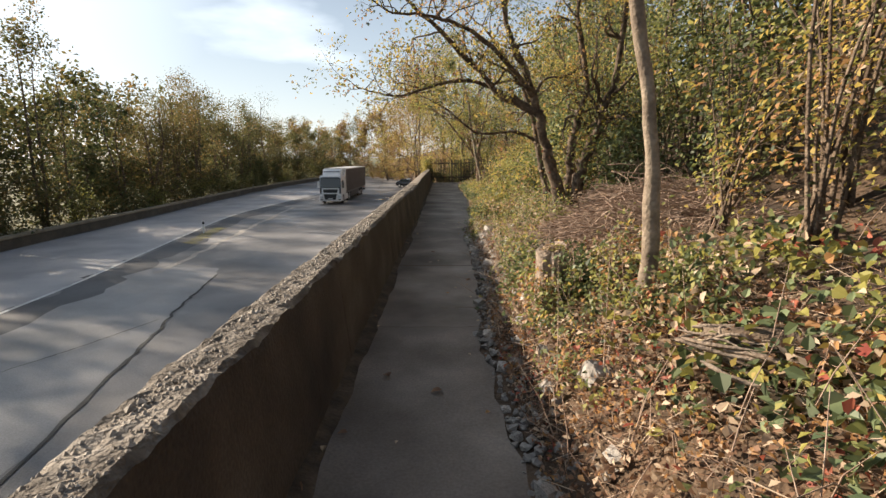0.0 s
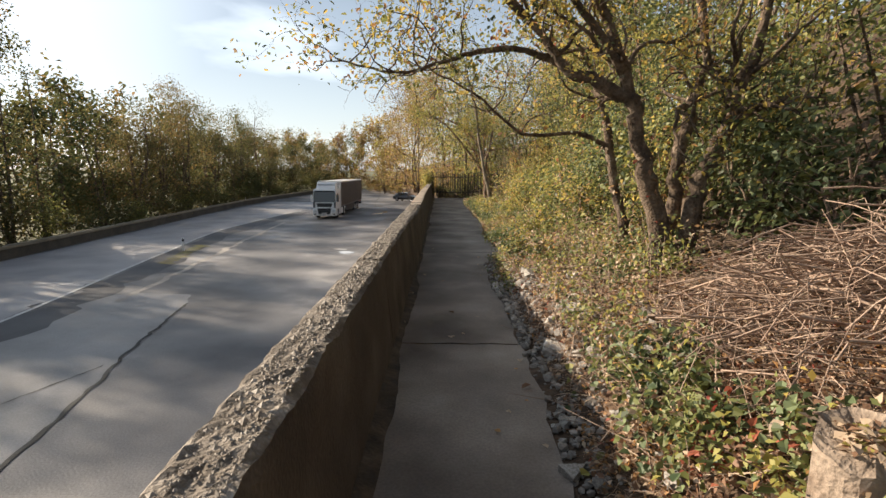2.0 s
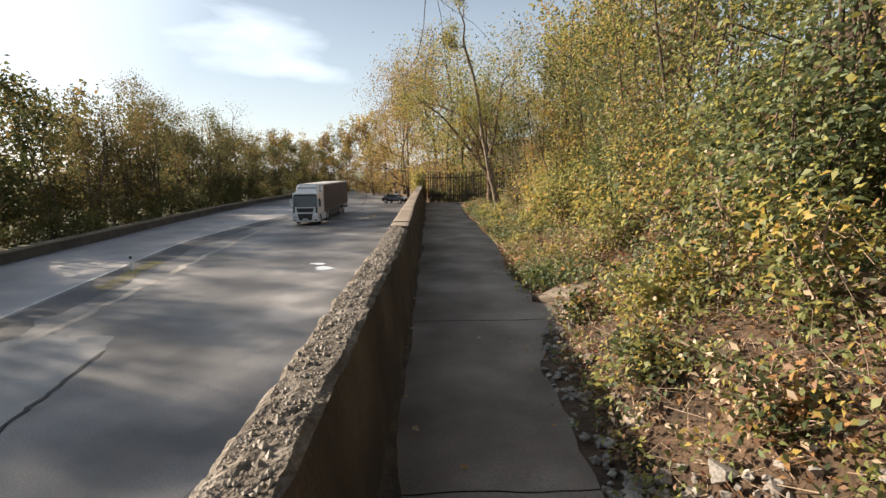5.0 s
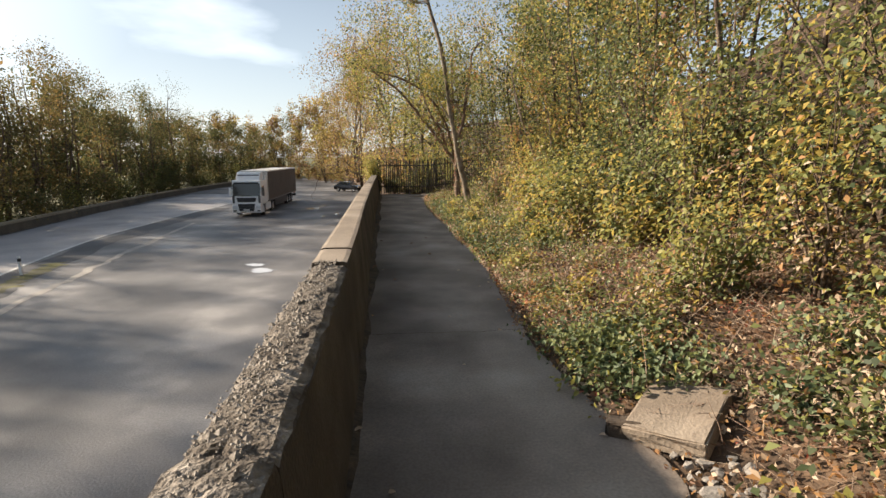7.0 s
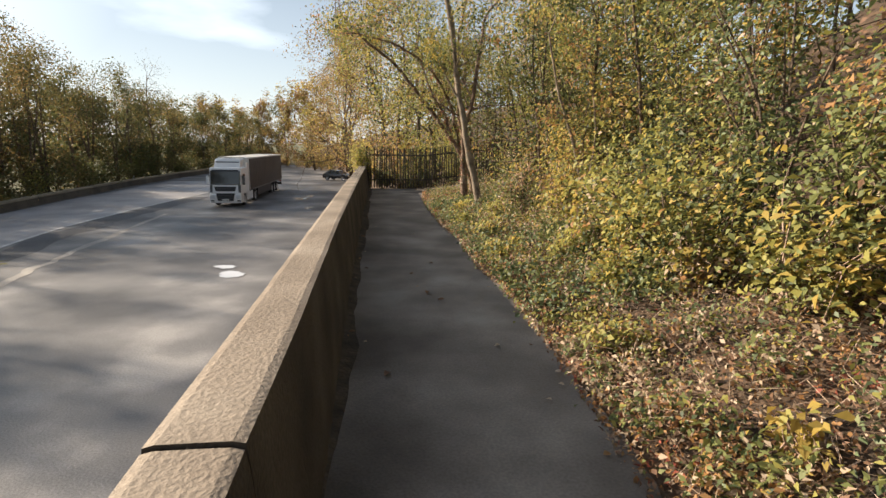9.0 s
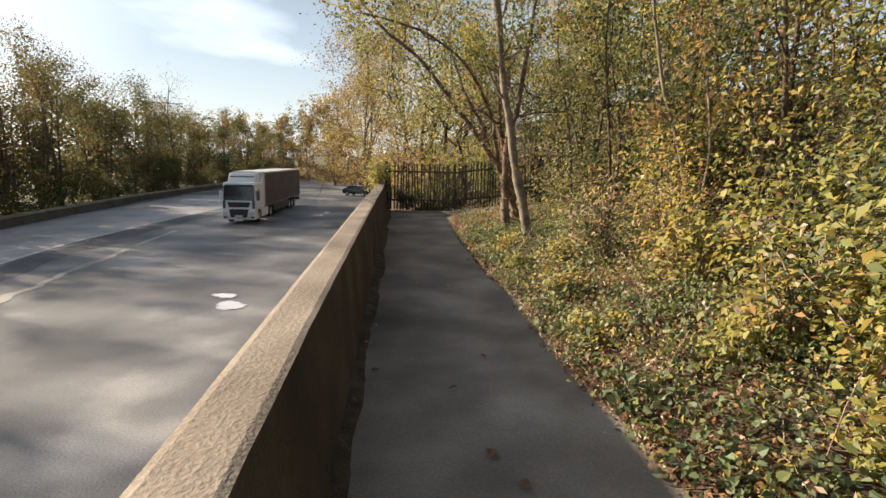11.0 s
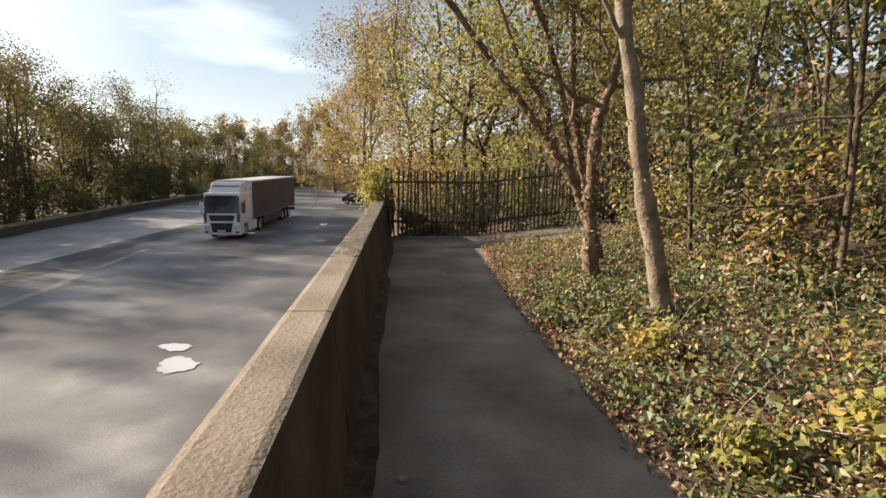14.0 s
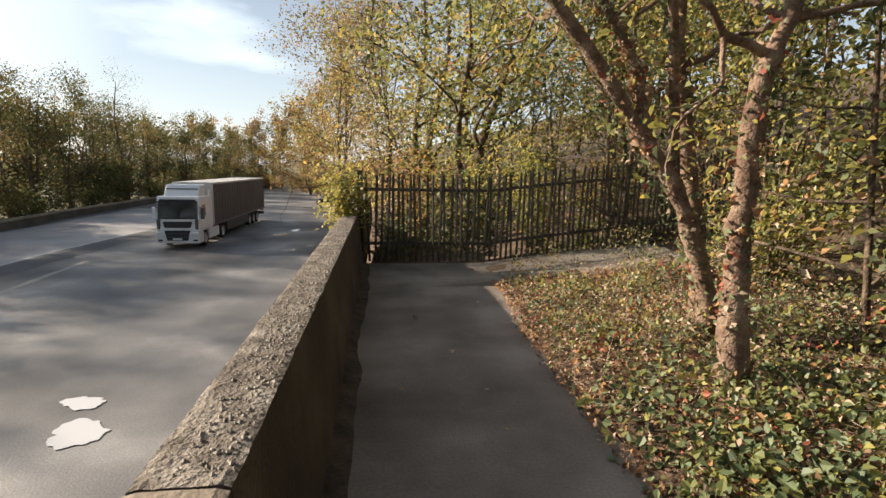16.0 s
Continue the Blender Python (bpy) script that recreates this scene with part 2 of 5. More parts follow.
def leaf_mesh(name, rng, c, size, palette, parent=None, up=0.6, width=0.28, fine=False, facing=None):
    mats, weights = [m for m, _ in palette], [w for _, w in palette]
    # neighbouring leaves mostly share a tint
    cell = np.floor(c / max(0.22, 7.0 * size) + 0.35 * rng.normal(size=c.shape)).astype(np.int64)
    _, code = np.unique(cell @ np.array([73856093, 19349663, 83492791]), return_inverse=True)
    code = code.ravel()
    idx = np.where(rng.random(len(c)) < 0.8, pick(rng, code.max() + 1, weights)[code], pick(rng, len(c), weights))
    co = leaf_quads(rng, c, size, up, width, fine, facing)
    ob = quads(name, co, mats, np.concatenate([idx, idx]) if fine else idx, parent)
    return tagged(ob, kind="stuff")


def tube(path, radii, sides=7):
    """Verts and faces of a tapering tube along a path."""
    P = np.asarray(path, float)
    R = np.asarray(radii, float)
    t = unit(np.gradient(P, axis=0))
    ref = np.array([0.31, 0.87, 0.2]) if abs(t[0][2]) > 0.7 else np.array([0.05, 0.1, 1.0])
    a = unit(np.cross(t, ref))
    b = np.cross(t, a)
    ang = np.linspace(0, 2 * math.pi, sides, endpoint=False)
    ring = a[:, None, :] * np.cos(ang)[None, :, None] + b[:, None, :] * np.sin(ang)[None, :, None]
    V = (P[:, None, :] + ring * R[:, None, None]).reshape(-1, 3)
    F = [(i * sides + j, i * sides + (j + 1) % sides, (i + 1) * sides + (j + 1) % sides, (i + 1) * sides + j) for i in range(len(P) - 1) for j in range(sides)]
    if R[0] < 0.03:
        return V, F
    V = np.concatenate([V, [P[0], P[-1]]])
    k = len(P) * sides
    F += [(k, (j + 1) % sides, j) for j in range(sides)] + [(k + 1, (len(P) - 1) * sides + j, (len(P) - 1) * sides + (j + 1) % sides) for j in range(sides)]
    return V, F


class Tubes:
    """Several tubes gathered into one mesh."""

    def __init__(self):
        self.v, self.f, self.n = [], [], 0

    def add(self, path, radii, sides=7):
        V, F = tube(path, radii, sides)
        self.v.append(V)
        self.f += [tuple(i + self.n for i in f) for f in F]
        self.n += len(V)

    def done(self, name, mat, parent=None):
        return mesh(name, np.concatenate(self.v), self.f, mat, parent, smooth=True)


def spline(pts, n):
    """A smooth line through the points."""
    P = np.asarray(pts, float)
    t = np.linspace(0, len(P) - 1, n)
    i = np.clip(t.astype(int), 0, len(P) - 2)
    f = (t - i)[:, None]
    p0, p1, p2, p3 = P[np.maximum(i - 1, 0)], P[i], P[i + 1], P[np.minimum(i + 2, len(P) - 1)]
    return 0.5 * (2 * p1 + (p2 - p0) * f + (2 * p0 - 5 * p1 + 4 * p2 - p3) * f ** 2 + (3 * p1 - p0 - 3 * p2 + p3) * f ** 3)


def grow(rng, tubes, tips, start, way, length, radius, level, wig=0.28, rise=0.08, kids=3, sides=6, smooth=False):
    """A limb that wanders and forks; the fine ends are gathered in tips."""
    n = 6 if level > 1 else 4
    p, d, pts = np.array(start, float), unit(np.array(way, float)), [np.array(start, float)]
    for _ in range(n):
        d = unit(d + rng.normal(size=3) * wig * (6 / n) ** 0.5 + np.array([0, 0, rise]))
        p = p + d * length / n
        pts.append(p)
    rad = radius * np.linspace(1, 0.35, n + 1)
    if smooth and level > 0:
        tubes.add(spline(pts, 2 * n + 1), radius * np.linspace(1, 0.35, 2 * n + 1), sides)
    else:
        tubes.add(pts, rad, sides)
    if level <= 1:
        tips += pts[1:]
    if level <= 0:
        return
    for k in range(kids):
        i = rng.integers(2, n + 1)
        side = unit(rng.normal(size=3) + np.array([0, 0, 0.25]))
        grow(rng, tubes, tips, pts[i], unit(unit(pts[i] - pts[i - 1]) * 0.8 + side * 0.9), length * rng.uniform(0.5, 0.72), rad[i] * 0.72, level - 1, wig, rise, kids, max(3, sides - 2), smooth)


def clustered(rng, tips, n, spread):
    """Leaf places in tufts round the ends of twigs."""
    t = np.array(tips)
    return t[rng.integers(0, len(t), n)] + rng.normal(size=(n, 3)) * spread


# ---- lie of the land ----
EDGE_Y = [-12, 2.1, 4.4, 5.1, 6.2, 8.3, 9.4, 11.3, 12.0, 12.5, 13.1, 13.4, 14.1, 15, 16.7, 19, 20.4, 22.4, 23.7, 26.5, 28, 29.2, 30.5, 34]
EDGE_X = [0.41, 0.41, 0.32, 0.37, 0.42, 0.46, 0.42, 0.46, 0.62, 0.86, 1.02, 0.90, 0.81, 0.79, 0.94, 1.05, 0.96, 1.03, 0.92, 0.91, 0.93, 0.99, 1.16, 1.2]
ROAD_Z = -3.5
WALL_IN, WALL_OUT, WALL_TOP = -0.79, -1.02, 0.81
FENCE_Y = 32.7


def edge(y):
    return np.interp(y, EDGE_Y, EDGE_X)


def bank(x, y):
    """Height of the wooded slope beside the path."""
    x, y = np.asarray(x, float), np.asarray(y, float)
    d = x - edge(y)
    a = np.interp(d, [-1, 0, 0.2, 0.4, 0.6, 0.9, 1.3, 2, 3, 6, 12, 40], [-0.06, -0.02, 0.04, 0.22, 0.38, 0.55, 0.73, 0.92, 1.2, 2.9, 6.5, 20])
    b = np.interp(d, [-1, 0, 0.5, 1, 1.6, 2.5, 4, 7, 12, 40], [-0.06, -0.02, 0.08, 0.20, 0.36, 0.58, 1.3, 3.2, 6.5, 20])
    c = np.interp(d, [-1, 0, 1, 2.5, 4, 6, 9, 14, 40], [-0.06, -0.02, 0.10, 0.24, 0.4, 0.8, 1.9, 4.6, 16])
    s, q = np.clip((y - 10.5) / 3.0, 0, 1), np.clip((y - 24.5) / 3.0, 0, 1)
    z = a * (1 - s) + b * s
    return z * (1 - q) + c * q


def bank_at(x, y):
    return float(bank(x, y))


# ---- ground, road and slope ----
BARR_Y = [-30, 15, 27, 48, 60, 75, 90, 120, 145, 170]
BARR_X = [-21, -23.2, -24.2, -25.9, -27, -28.1, -28.3, -27, -24, -20]
VERGE_Y = [33, 60, 90, 110, 125, 140, 170]
VERGE_X = [-1.02, -2.2, -4.2, -7, -10.5, -15, -22]


def barrier_x(y):
    return np.interp(y, BARR_Y, BARR_X)


def build_ground():
    v = [(-3000, -3000, ROAD_Z - 0.05), (3000, -3000, ROAD_Z - 0.05), (3000, 3000, ROAD_Z - 0.05), (-3000, 3000, ROAD_Z - 0.05)]
    tagged(mesh("ground", v, [(0, 1, 2, 3)], FIELD), "rough grassy lowland reaching to the horizon", "ground", kind="structure")
    ys = np.arange(-30, 141, 3.0)
    rows, faces, k = [], [], 9
    for y in ys:
        a, b = barrier_x(y), (-0.9 if y < 33 else np.interp(y, VERGE_Y, VERGE_X) + 0.3)
        for j in range(k):
            x = a + (b - a) * j / (k - 1)
            rows.append((x, y, ROAD_Z))
    for i in range(len(ys) - 1):
        for j in range(k - 1):
            faces.append((i * k + j, i * k + j + 1, (i + 1) * k + j + 1, (i + 1) * k + j))
    tagged(mesh("road", rows, faces, ASPHALT, smooth=True), "worn grey asphalt road with broad dark and pale patches", "road", kind="structure")
    # wooded slope
    ys = np.concatenate([np.arange(-14, 34, 0.25), np.arange(34, 200, 4)])
    off = np.concatenate([np.arange(0, 4.2, 0.2), np.array([4.7, 5.3, 6, 7, 8.5, 10, 13, 17, 22, 30, 45, 70])])
    rows, faces, k = [], [], len(off)
    for y in ys:
        past = y > FENCE_Y + 0.4
        xl = np.interp(y, VERGE_Y, VERGE_X) if past else edge(y) - 0.5
        for o in off:
            x = xl + o
            z = bank_at(x, y)
            if past:
                z = np.interp(o, [0, 0.2, 0.8, 4, 12, 70], [ROAD_Z - 0.1, ROAD_Z + 0.2, -1.2, 0.0, 2.0, 16])
            elif o > 0.6:
                z += 0.05 * noise.noise((x * 1.7, y * 1.7, 0)) + 0.03 * noise.noise((x * 6, y * 6, 3))
            rows.append((x, y, z))
    for i in range(len(ys) - 1):
        for j in range(k - 1):
            faces.append((i * k + j, i * k + j + 1, (i + 1) * k + j + 1, (i + 1) * k + j))
    tagged(mesh("bank", rows, faces, SOIL, smooth=True), "earth bank under the wood beside the path", "bank", kind="structure")


def ribbon(name, pts, width, mat, lift, label, rough=0.0, seed=0, cat="road marking"):
    """A flat strip along a line on the road."""
    rng = np.random.default_rng(seed)
    P = spline(pts, 60)
    t = unit(np.gradient(P, axis=0))
    s = np.stack([-t[:, 1], t[:, 0], 0 * t[:, 0]], 1)
    wave = np.array([[noise.fractal((i * 0.35, k * 9.0, seed * 3.7), 0.8, 2, 3) for k in range(3)] for i in range(60)])
    w = width * (1 + 1.6 * rough * wave[:, :2])
    wob = s * (wave[:, 2:] * rough * width * 2.0)
    a, b = P + wob + s * w[:, :1] / 2, P + wob - s * w[:, 1:] / 2
    v = np.concatenate([a, b])
    v[:, 2] = ROAD_Z + lift
    f = [(i, i + 1, 61 + i, 60 + i) for i in range(59)]
    return tagged(mesh(name, v, f, mat), label, cat, kind="structure")


def road_patch(name, outline, mat, lift, label, seed, step=0.35, wob=0.12):
    """A flat piece of surfacing with a ragged outline."""
    pts, n = [], len(outline)
    for i in range(n):
        a, b = Vector(outline[i]), Vector(outline[(i + 1) % n])
        k = max(1, int((b - a).length / step))
        for j in range(k):
            p = a.lerp(b, j / k)
            pts.append((p.x + wob * noise.fractal((p.x * 1.3, p.y * 1.3, seed), 0.7, 2, 4), p.y + wob * noise.fractal((p.x * 1.3, p.y * 1.3, seed + 9), 0.7, 2, 4), ROAD_Z + lift))
    return tagged(mesh(name, pts, [tuple(range(len(pts)))], mat), label, "road", kind="structure")


def build_road_marks():
    road_patch("asphalt_patch", [(-14.6, 22.1), (-12.8, 23.4), (-10.5, 23.2), (-9.85, 21.6), (-9.5, 19.2), (-9.1, 16.9), (-8.6, 15.1), (-8.0, 12.0), (-7.2, 8), (-6.3, 2), (-5.6, -4), (-12.4, -4), (-13.5, 8), (-14.2, 18)], PALE_ASPHALT, 0.005, "smooth lighter repaired patch of road surface", 3)
    road_patch("far_carriageway", [(-14.9, 18.5), (-15.6, 23.5), (-17.1, 33), (-18.7, 44), (-18.7, 52), (-18.3, 60), (-17.5, 70), (-16.6, 84), (-27.0, 84), (-26.6, 60), (-25.2, 46), (-23.8, 27), (-22.6, 15), (-21, -4), (-13.0, -4), (-14.0, 8)], FAR_ASPHALT, 0.003, "smooth grey carriageway beyond the edge line", 5, 1.0, 0.05)
    ribbon("median_patch", [(-13.3, 10, 0), (-14.0, 18.5, 0), (-14.6, 24, 0), (-15.9, 33, 0), (-17.4, 44, 0), (-17.3, 54, 0), (-16.7, 64, 0)], 1.6, DARK_ASPHALT, 0.008, "dark strip of older asphalt beside the edge line", 0.14, 3)
    ribbon("road_line", [(-13.9, 8, 0), (-14.8, 18.5, 0), (-15.5, 23.5, 0), (-17.0, 33, 0), (-18.6, 44, 0), (-18.6, 52, 0), (-18.2, 60, 0), (-17.4, 70, 0), (-16.5, 84, 0)], 0.17, LINE, 0.014, "worn white edge line on the asphalt", 0.12, 1)
    ribbon("dust_strip", [(-12.6, 22, 0), (-12.9, 24.5, 0), (-13.4, 29.3, 0), (-13.9, 35, 0), (-14.5, 41, 0), (-15.2, 52, 0)], 0.34, DUST, 0.012, "pale dusty strip along the lay-by edge", 0.35, 2)
    ribbon("moss_strip", [(-15.1, 29.8, 0), (-15.5, 32.3, 0), (-15.9, 34.3, 0), (-16.4, 37, 0)], 0.75, MOSS, 0.012, "yellow-green moss growing along the edge line", 0.3, 4)
    for i, pts in enumerate(([(-6.3, 4, 0), (-7.7, 10.7, 0), (-8.3, 13.7, 0), (-9.05, 16.9, 0), (-9.45, 19.2, 0), (-9.9, 21.8, 0)], [(-3.2, 2, 0), (-3.6, 7, 0), (-4.5, 12, 0), (-4.2, 16, 0)],
                              [(-10.8, 11, 0), (-9.9, 13, 0), (-9.0, 15.5, 0)])):
        ribbon("road_crack", pts, (0.10, 0.025, 0.03)[i], CRACK, 0.016, "dark open crack across the asphalt", 0.6, 10 + i, "crack")


def puddle(x, y, w, h, seed):
    rng = np.random.default_rng(seed)
    n = 64
    a = np.linspace(0, 2 * math.pi, n, endpoint=False)
    r = 1 + 0.18 * np.sin(2 * a + rng.uniform(0, 6)) + 0.1 * np.sin(3 * a + rng.uniform(0, 6)) + 0.06 * np.sin(7 * a + rng.uniform(0, 6)) + 0.05 * np.sin(11 * a + rng.uniform(0, 6)) + 0.03 * np.sin(17 * a + rng.uniform(0, 6))
    v = np.stack([x + w / 2 * r * np.cos(a), y + h / 2 * r * np.sin(a), np.full(n, ROAD_Z + 0.018)], 1)
    tagged(mesh("puddle", v, [tuple(range(n))], WATER), "shallow rain puddle, coloured pale for the bright sky it reflects", "puddle", group="puddles on the road")


def build_barrier():
    ys = np.arange(-30, 150, 3.0)
    prof = [(-0.18, 0), (-0.18, 0.62), (-0.26, 0.66), (-0.26, 0.80), (0.22, 0.80), (0.22, 0.66), (0.14, 0.62), (0.2, 0)]
    v, f, idx, k = [], [], [], len(prof)
    for y in ys:
        for o, h in prof:
            v.append((barrier_x(y) + o, y, ROAD_Z - 0.05 + h))
    for i in range(len(ys) - 1):
        for j in range(k - 1):
            f.append((i * k + j, (i + 1) * k + j, (i + 1) * k + j + 1, i * k + j + 1))
            # paler concrete on the cap, dark concrete on the sides below it
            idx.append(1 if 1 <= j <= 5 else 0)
    tagged(mesh("barrier_wall", v, f, [BARRIER, BARRIER_TOP], index=idx), "low concrete wall, dark below a pale coping, along the road", "wall", kind="structure")


# ---- parapet wall ----
def wall_in(y):
    return float(np.interp(y, [0, 5, 9, 12, 16, 19, 24], [-0.79, -0.80, -0.78, -0.745, -0.745, -0.79, -0.81]))


def wall_out(y):
    return float(np.interp(y, [0, 2, 5, 9, 16, 19, 24], [-0.99, -1.03, -1.04, -1.01, -1.0, -1.02, -1.05]))


def wall_panel(parent, y0, y1, crumbled, seed, depth=1.0, low=0.0):
    n = max(2, int((y1 - y0) / (0.05 if crumbled else 0.25)))
    ys = np.linspace(y0, y1, n + 1)
    m = 9
    v, f, idx = [], [], []
    for y in ys:
        w0, w1 = wall_out(y), wall_in(y)
        ring = [(w0 - 0.1, ROAD_Z - 0.1), (w0 - 0.02, 0.2)]
        for j in range(m):
            u = j / (m - 1)
            x = w0 + (w1 - w0) * u
            z = WALL_TOP - low
            e = min(u, 1 - u)
            if crumbled:
                q = noise.fractal((x * 15, y * 15, seed), 0.8, 2.1, 4)
                z += depth * 0.016 * q - depth * (0.022 if e < 0.01 else 0) * (1 + 1.4 * noise.noise((y * 3.1, u * 5, seed)))
                x += depth * 0.016 * noise.fractal((y * 5, u * 3, seed + 7), 1.0, 2.0, 3) * (1 if e < 0.2 else 0.2)
            else:
                z += 0.004 * noise.noise((x * 6, y * 4, seed)) - (0.008 if e < 0.01 else 0)
                x += 0.004 * noise.noise((y * 5, u, seed))
            ring.append((x, z))
        for h in (0.74, 0.6, 0.4, 0.2, 0.0, -0.15):
            ring.append((w1 + 0.085 * (0.81 - h) / 0.81 + 0.008 * noise.fractal((y * 2.5, h * 4, seed), 0.9, 2, 3), h))
        v += [(x, y, z) for x, z in ring]
    k = m + 8
    for i in range(n):
        for j in range(k - 1):
            f.append((i * k + j, i * k + j + 1, (i + 1) * k + j + 1, (i + 1) * k + j))
            # sides take the shade-darkened concrete, the top the paler one
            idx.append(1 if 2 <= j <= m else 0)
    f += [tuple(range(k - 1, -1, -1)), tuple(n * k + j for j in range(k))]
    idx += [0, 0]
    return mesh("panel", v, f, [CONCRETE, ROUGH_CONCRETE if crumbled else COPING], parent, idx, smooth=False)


def build_wall():
    wall = tagged(new("wall_parapet"), "concrete parapet wall, crumbled on top, between path and road", "wall", kind="structure")
    cuts = [-8.0, -3.3, 3.76, 7.2, 12.08, 14.6, 15.15, 23.95, 25.55, 42.0]
    drop = [0.0, 0.0, 0.01, 0.0, 0.035, 0.012, 0.0, 0.0, 0.0, 0.006]
    for i, (a, b) in enumerate(zip(cuts, cuts[1:])):
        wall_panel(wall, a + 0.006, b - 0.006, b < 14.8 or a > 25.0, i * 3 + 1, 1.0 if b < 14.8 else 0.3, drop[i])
    # loose aggregate on the crumbled stretch
    rng = np.random.default_rng(5)
    n = 7000
    c = np.stack([rng.uniform(WALL_OUT + 0.04, WALL_IN - 0.025, n), np.where(rng.random(n) < 0.78, rng.uniform(-3, 14.6, n), rng.uniform(25.6, FENCE_Y, n)), np.full(n, WALL_TOP + 0.002)], 1)
    s = rng.uniform(0.003, 0.011, (n, 1)) * (1 + 0.9 * (rng.random((n, 1)) < 0.08) * (c[:, 1:2] < 20))
    base = np.array([[1, 0, 0], [0, 1, 0], [-1, 0, 0], [0, -1, 0], [0, 0, 0.8]])
    V = (c[:, None, :] + base[None] * s[:, None, :] * rng.uniform(0.6, 1.3, (n, 5, 1))).reshape(-1, 3)
    F = [(i * 5 + a, i * 5 + b, i * 5 + 4) for i in range(n) for a, b in ((0, 1), (1, 2), (2, 3), (3, 0))]
    tagged(mesh("grit", V, F, GRIT, wall), "loose aggregate on the crumbled wall top", kind="stuff")


# ---- fence at the end of the path ----
def build_fence():
    fence = tagged(new("palisade_fence"), "dark iron palisade fence closing the end of the path", "fence")
    fence.location = (0, FENCE_Y, 0)
    rng = np.random.default_rng(8)
    x0, x1, step = -0.72, 7.3, 0.095

    def line(x):
        return 0.12 * max(0, x - 1.5)

    w, t = 0.021, 0.01
    prof = [(-w, 0), (0, -t), (w, 0), (0, t * 0.4)]
    h = [0.0, 1.38, 1.45]
    v = [(px * s, py * s, z) for z, s in zip(h, (1, 1, 0.15)) for px, py in prof]
    f = [(i * 4 + j, i * 4 + (j + 1) % 4, i * 4 + 4 + (j + 1) % 4, i * 4 + 4 + j) for i in range(2) for j in range(4)] + [(8, 9, 10, 11), (3, 2, 1, 0)]
    pale = bpy.data.meshes.new("pale")
    pale.from_pydata(v, [], f)
    pale.materials.append(IRON)
    n = int((x1 - x0) / step)
    for i in range(n):
        x = x0 + i * step
        ob = new("pale", pale)
        ob.parent = fence
        ob.matrix_local = pose(x, line(x), bank_at(max(x, 1.0), FENCE_Y) * (x > 1.3) + 0.02 + rng.uniform(-0.012, 0.012), 0, rng.normal() * 1.1, rng.normal() * 4)
    for hz in (0.32, 1.2):
        pts = [(x, line(x) + 0.03, hz + bank_at(max(x, 1.0), FENCE_Y) * (x > 1.3)) for x in np.linspace(x0 - 0.1, x1, 12)]
        v, f = [], []
        for p in pts:
            v += [(p[0], p[1], p[2] - 0.025), (p[0], p[1] + 0.03, p[2] - 0.025), (p[0], p[1] + 0.03, p[2] + 0.025), (p[0], p[1], p[2] + 0.025)]
        for i in range(11):
            f += [(i * 4 + j, i * 4 + (j + 1) % 4, i * 4 + 4 + (j + 1) % 4, i * 4 + 4 + j) for j in range(4)]
        mesh("rail", v, f, IRON, fence)
    for x in (-0.78, 7.3):
        z0 = bank_at(max(x, 1.0), FENCE_Y) * (x > 1.3) - 0.1
        y = line(x) + 0.07
        v = [(x + a, y + b, z) for z in (z0, z0 + 1.6) for a, b in ((-0.045, -0.04), (0.045, -0.04), (0.045, 0.04), (-0.045, 0.04))]
        mesh("post", v, [(0, 1, 5, 4), (1, 2, 6, 5), (2, 3, 7, 6), (3, 0, 4, 7), (4, 5, 6, 7)], IRON, fence)


# ---- plants ----
def shrub(x, y, r, h, n, size, palette, seed, label, stems=9, z=None, group="", fine=False, lean=(0, 0)):
    rng = np.random.default_rng(seed)
    z = bank_at(x, y) - 0.05 if z is None else z
    bush = tagged(new("shrub"), label, "shrub", group)
    bush.location = (x, y, z)
    T, tips = Tubes(), []
    for _ in range(stems):
        a, out = rng.uniform(0, 2 * math.pi), rng.uniform(0.15, 1.0)
        end = np.array([math.cos(a) * r * out + lean[0], math.sin(a) * r * out + lean[1], h * rng.uniform(0.55, 1.0) * (1.1 - 0.35 * out)])
        mid = end * np.array([0.45, 0.45, 0.6]) + rng.normal(size=3) * 0.08 * r
        P = spline([(rng.normal() * 0.05, rng.normal() * 0.05, 0), mid, end], 7)
        T.add(P, np.linspace(0.012, 0.004, 7) * (0.6 + 0.5 * h), 3)
        tips += [P[i] for i in (2, 3, 4, 5, 6, 6)]
        for _ in range(3):
            i = rng.integers(2, 6)
            q = P[i] + rng.normal(size=3) * np.array([r, r, h * 0.6]) * 0.3
            q[2] = max(q[2], 0.08)
            T.add([P[i], (P[i] + q) / 2 + rng.normal(size=3) * 0.03, q], [0.006, 0.004, 0.002], 3)
            tips += [(P[i] + q) / 2, q, q]
    n = int(n * 0.72)
    T.done("stems", TWIG if h < 1.2 else BARK, bush)
    c = clustered(rng, tips, n, np.array([0.13 * r, 0.13 * r, 0.10 * h]) + 0.03)
    c[:, 2] = np.maximum(c[:, 2], 0.03)
    leaf_mesh("leaves", rng, c, size * 1.06, palette, bush, up=0.45, fine=fine, facing=np.array(SUN_DIR))
    return bush


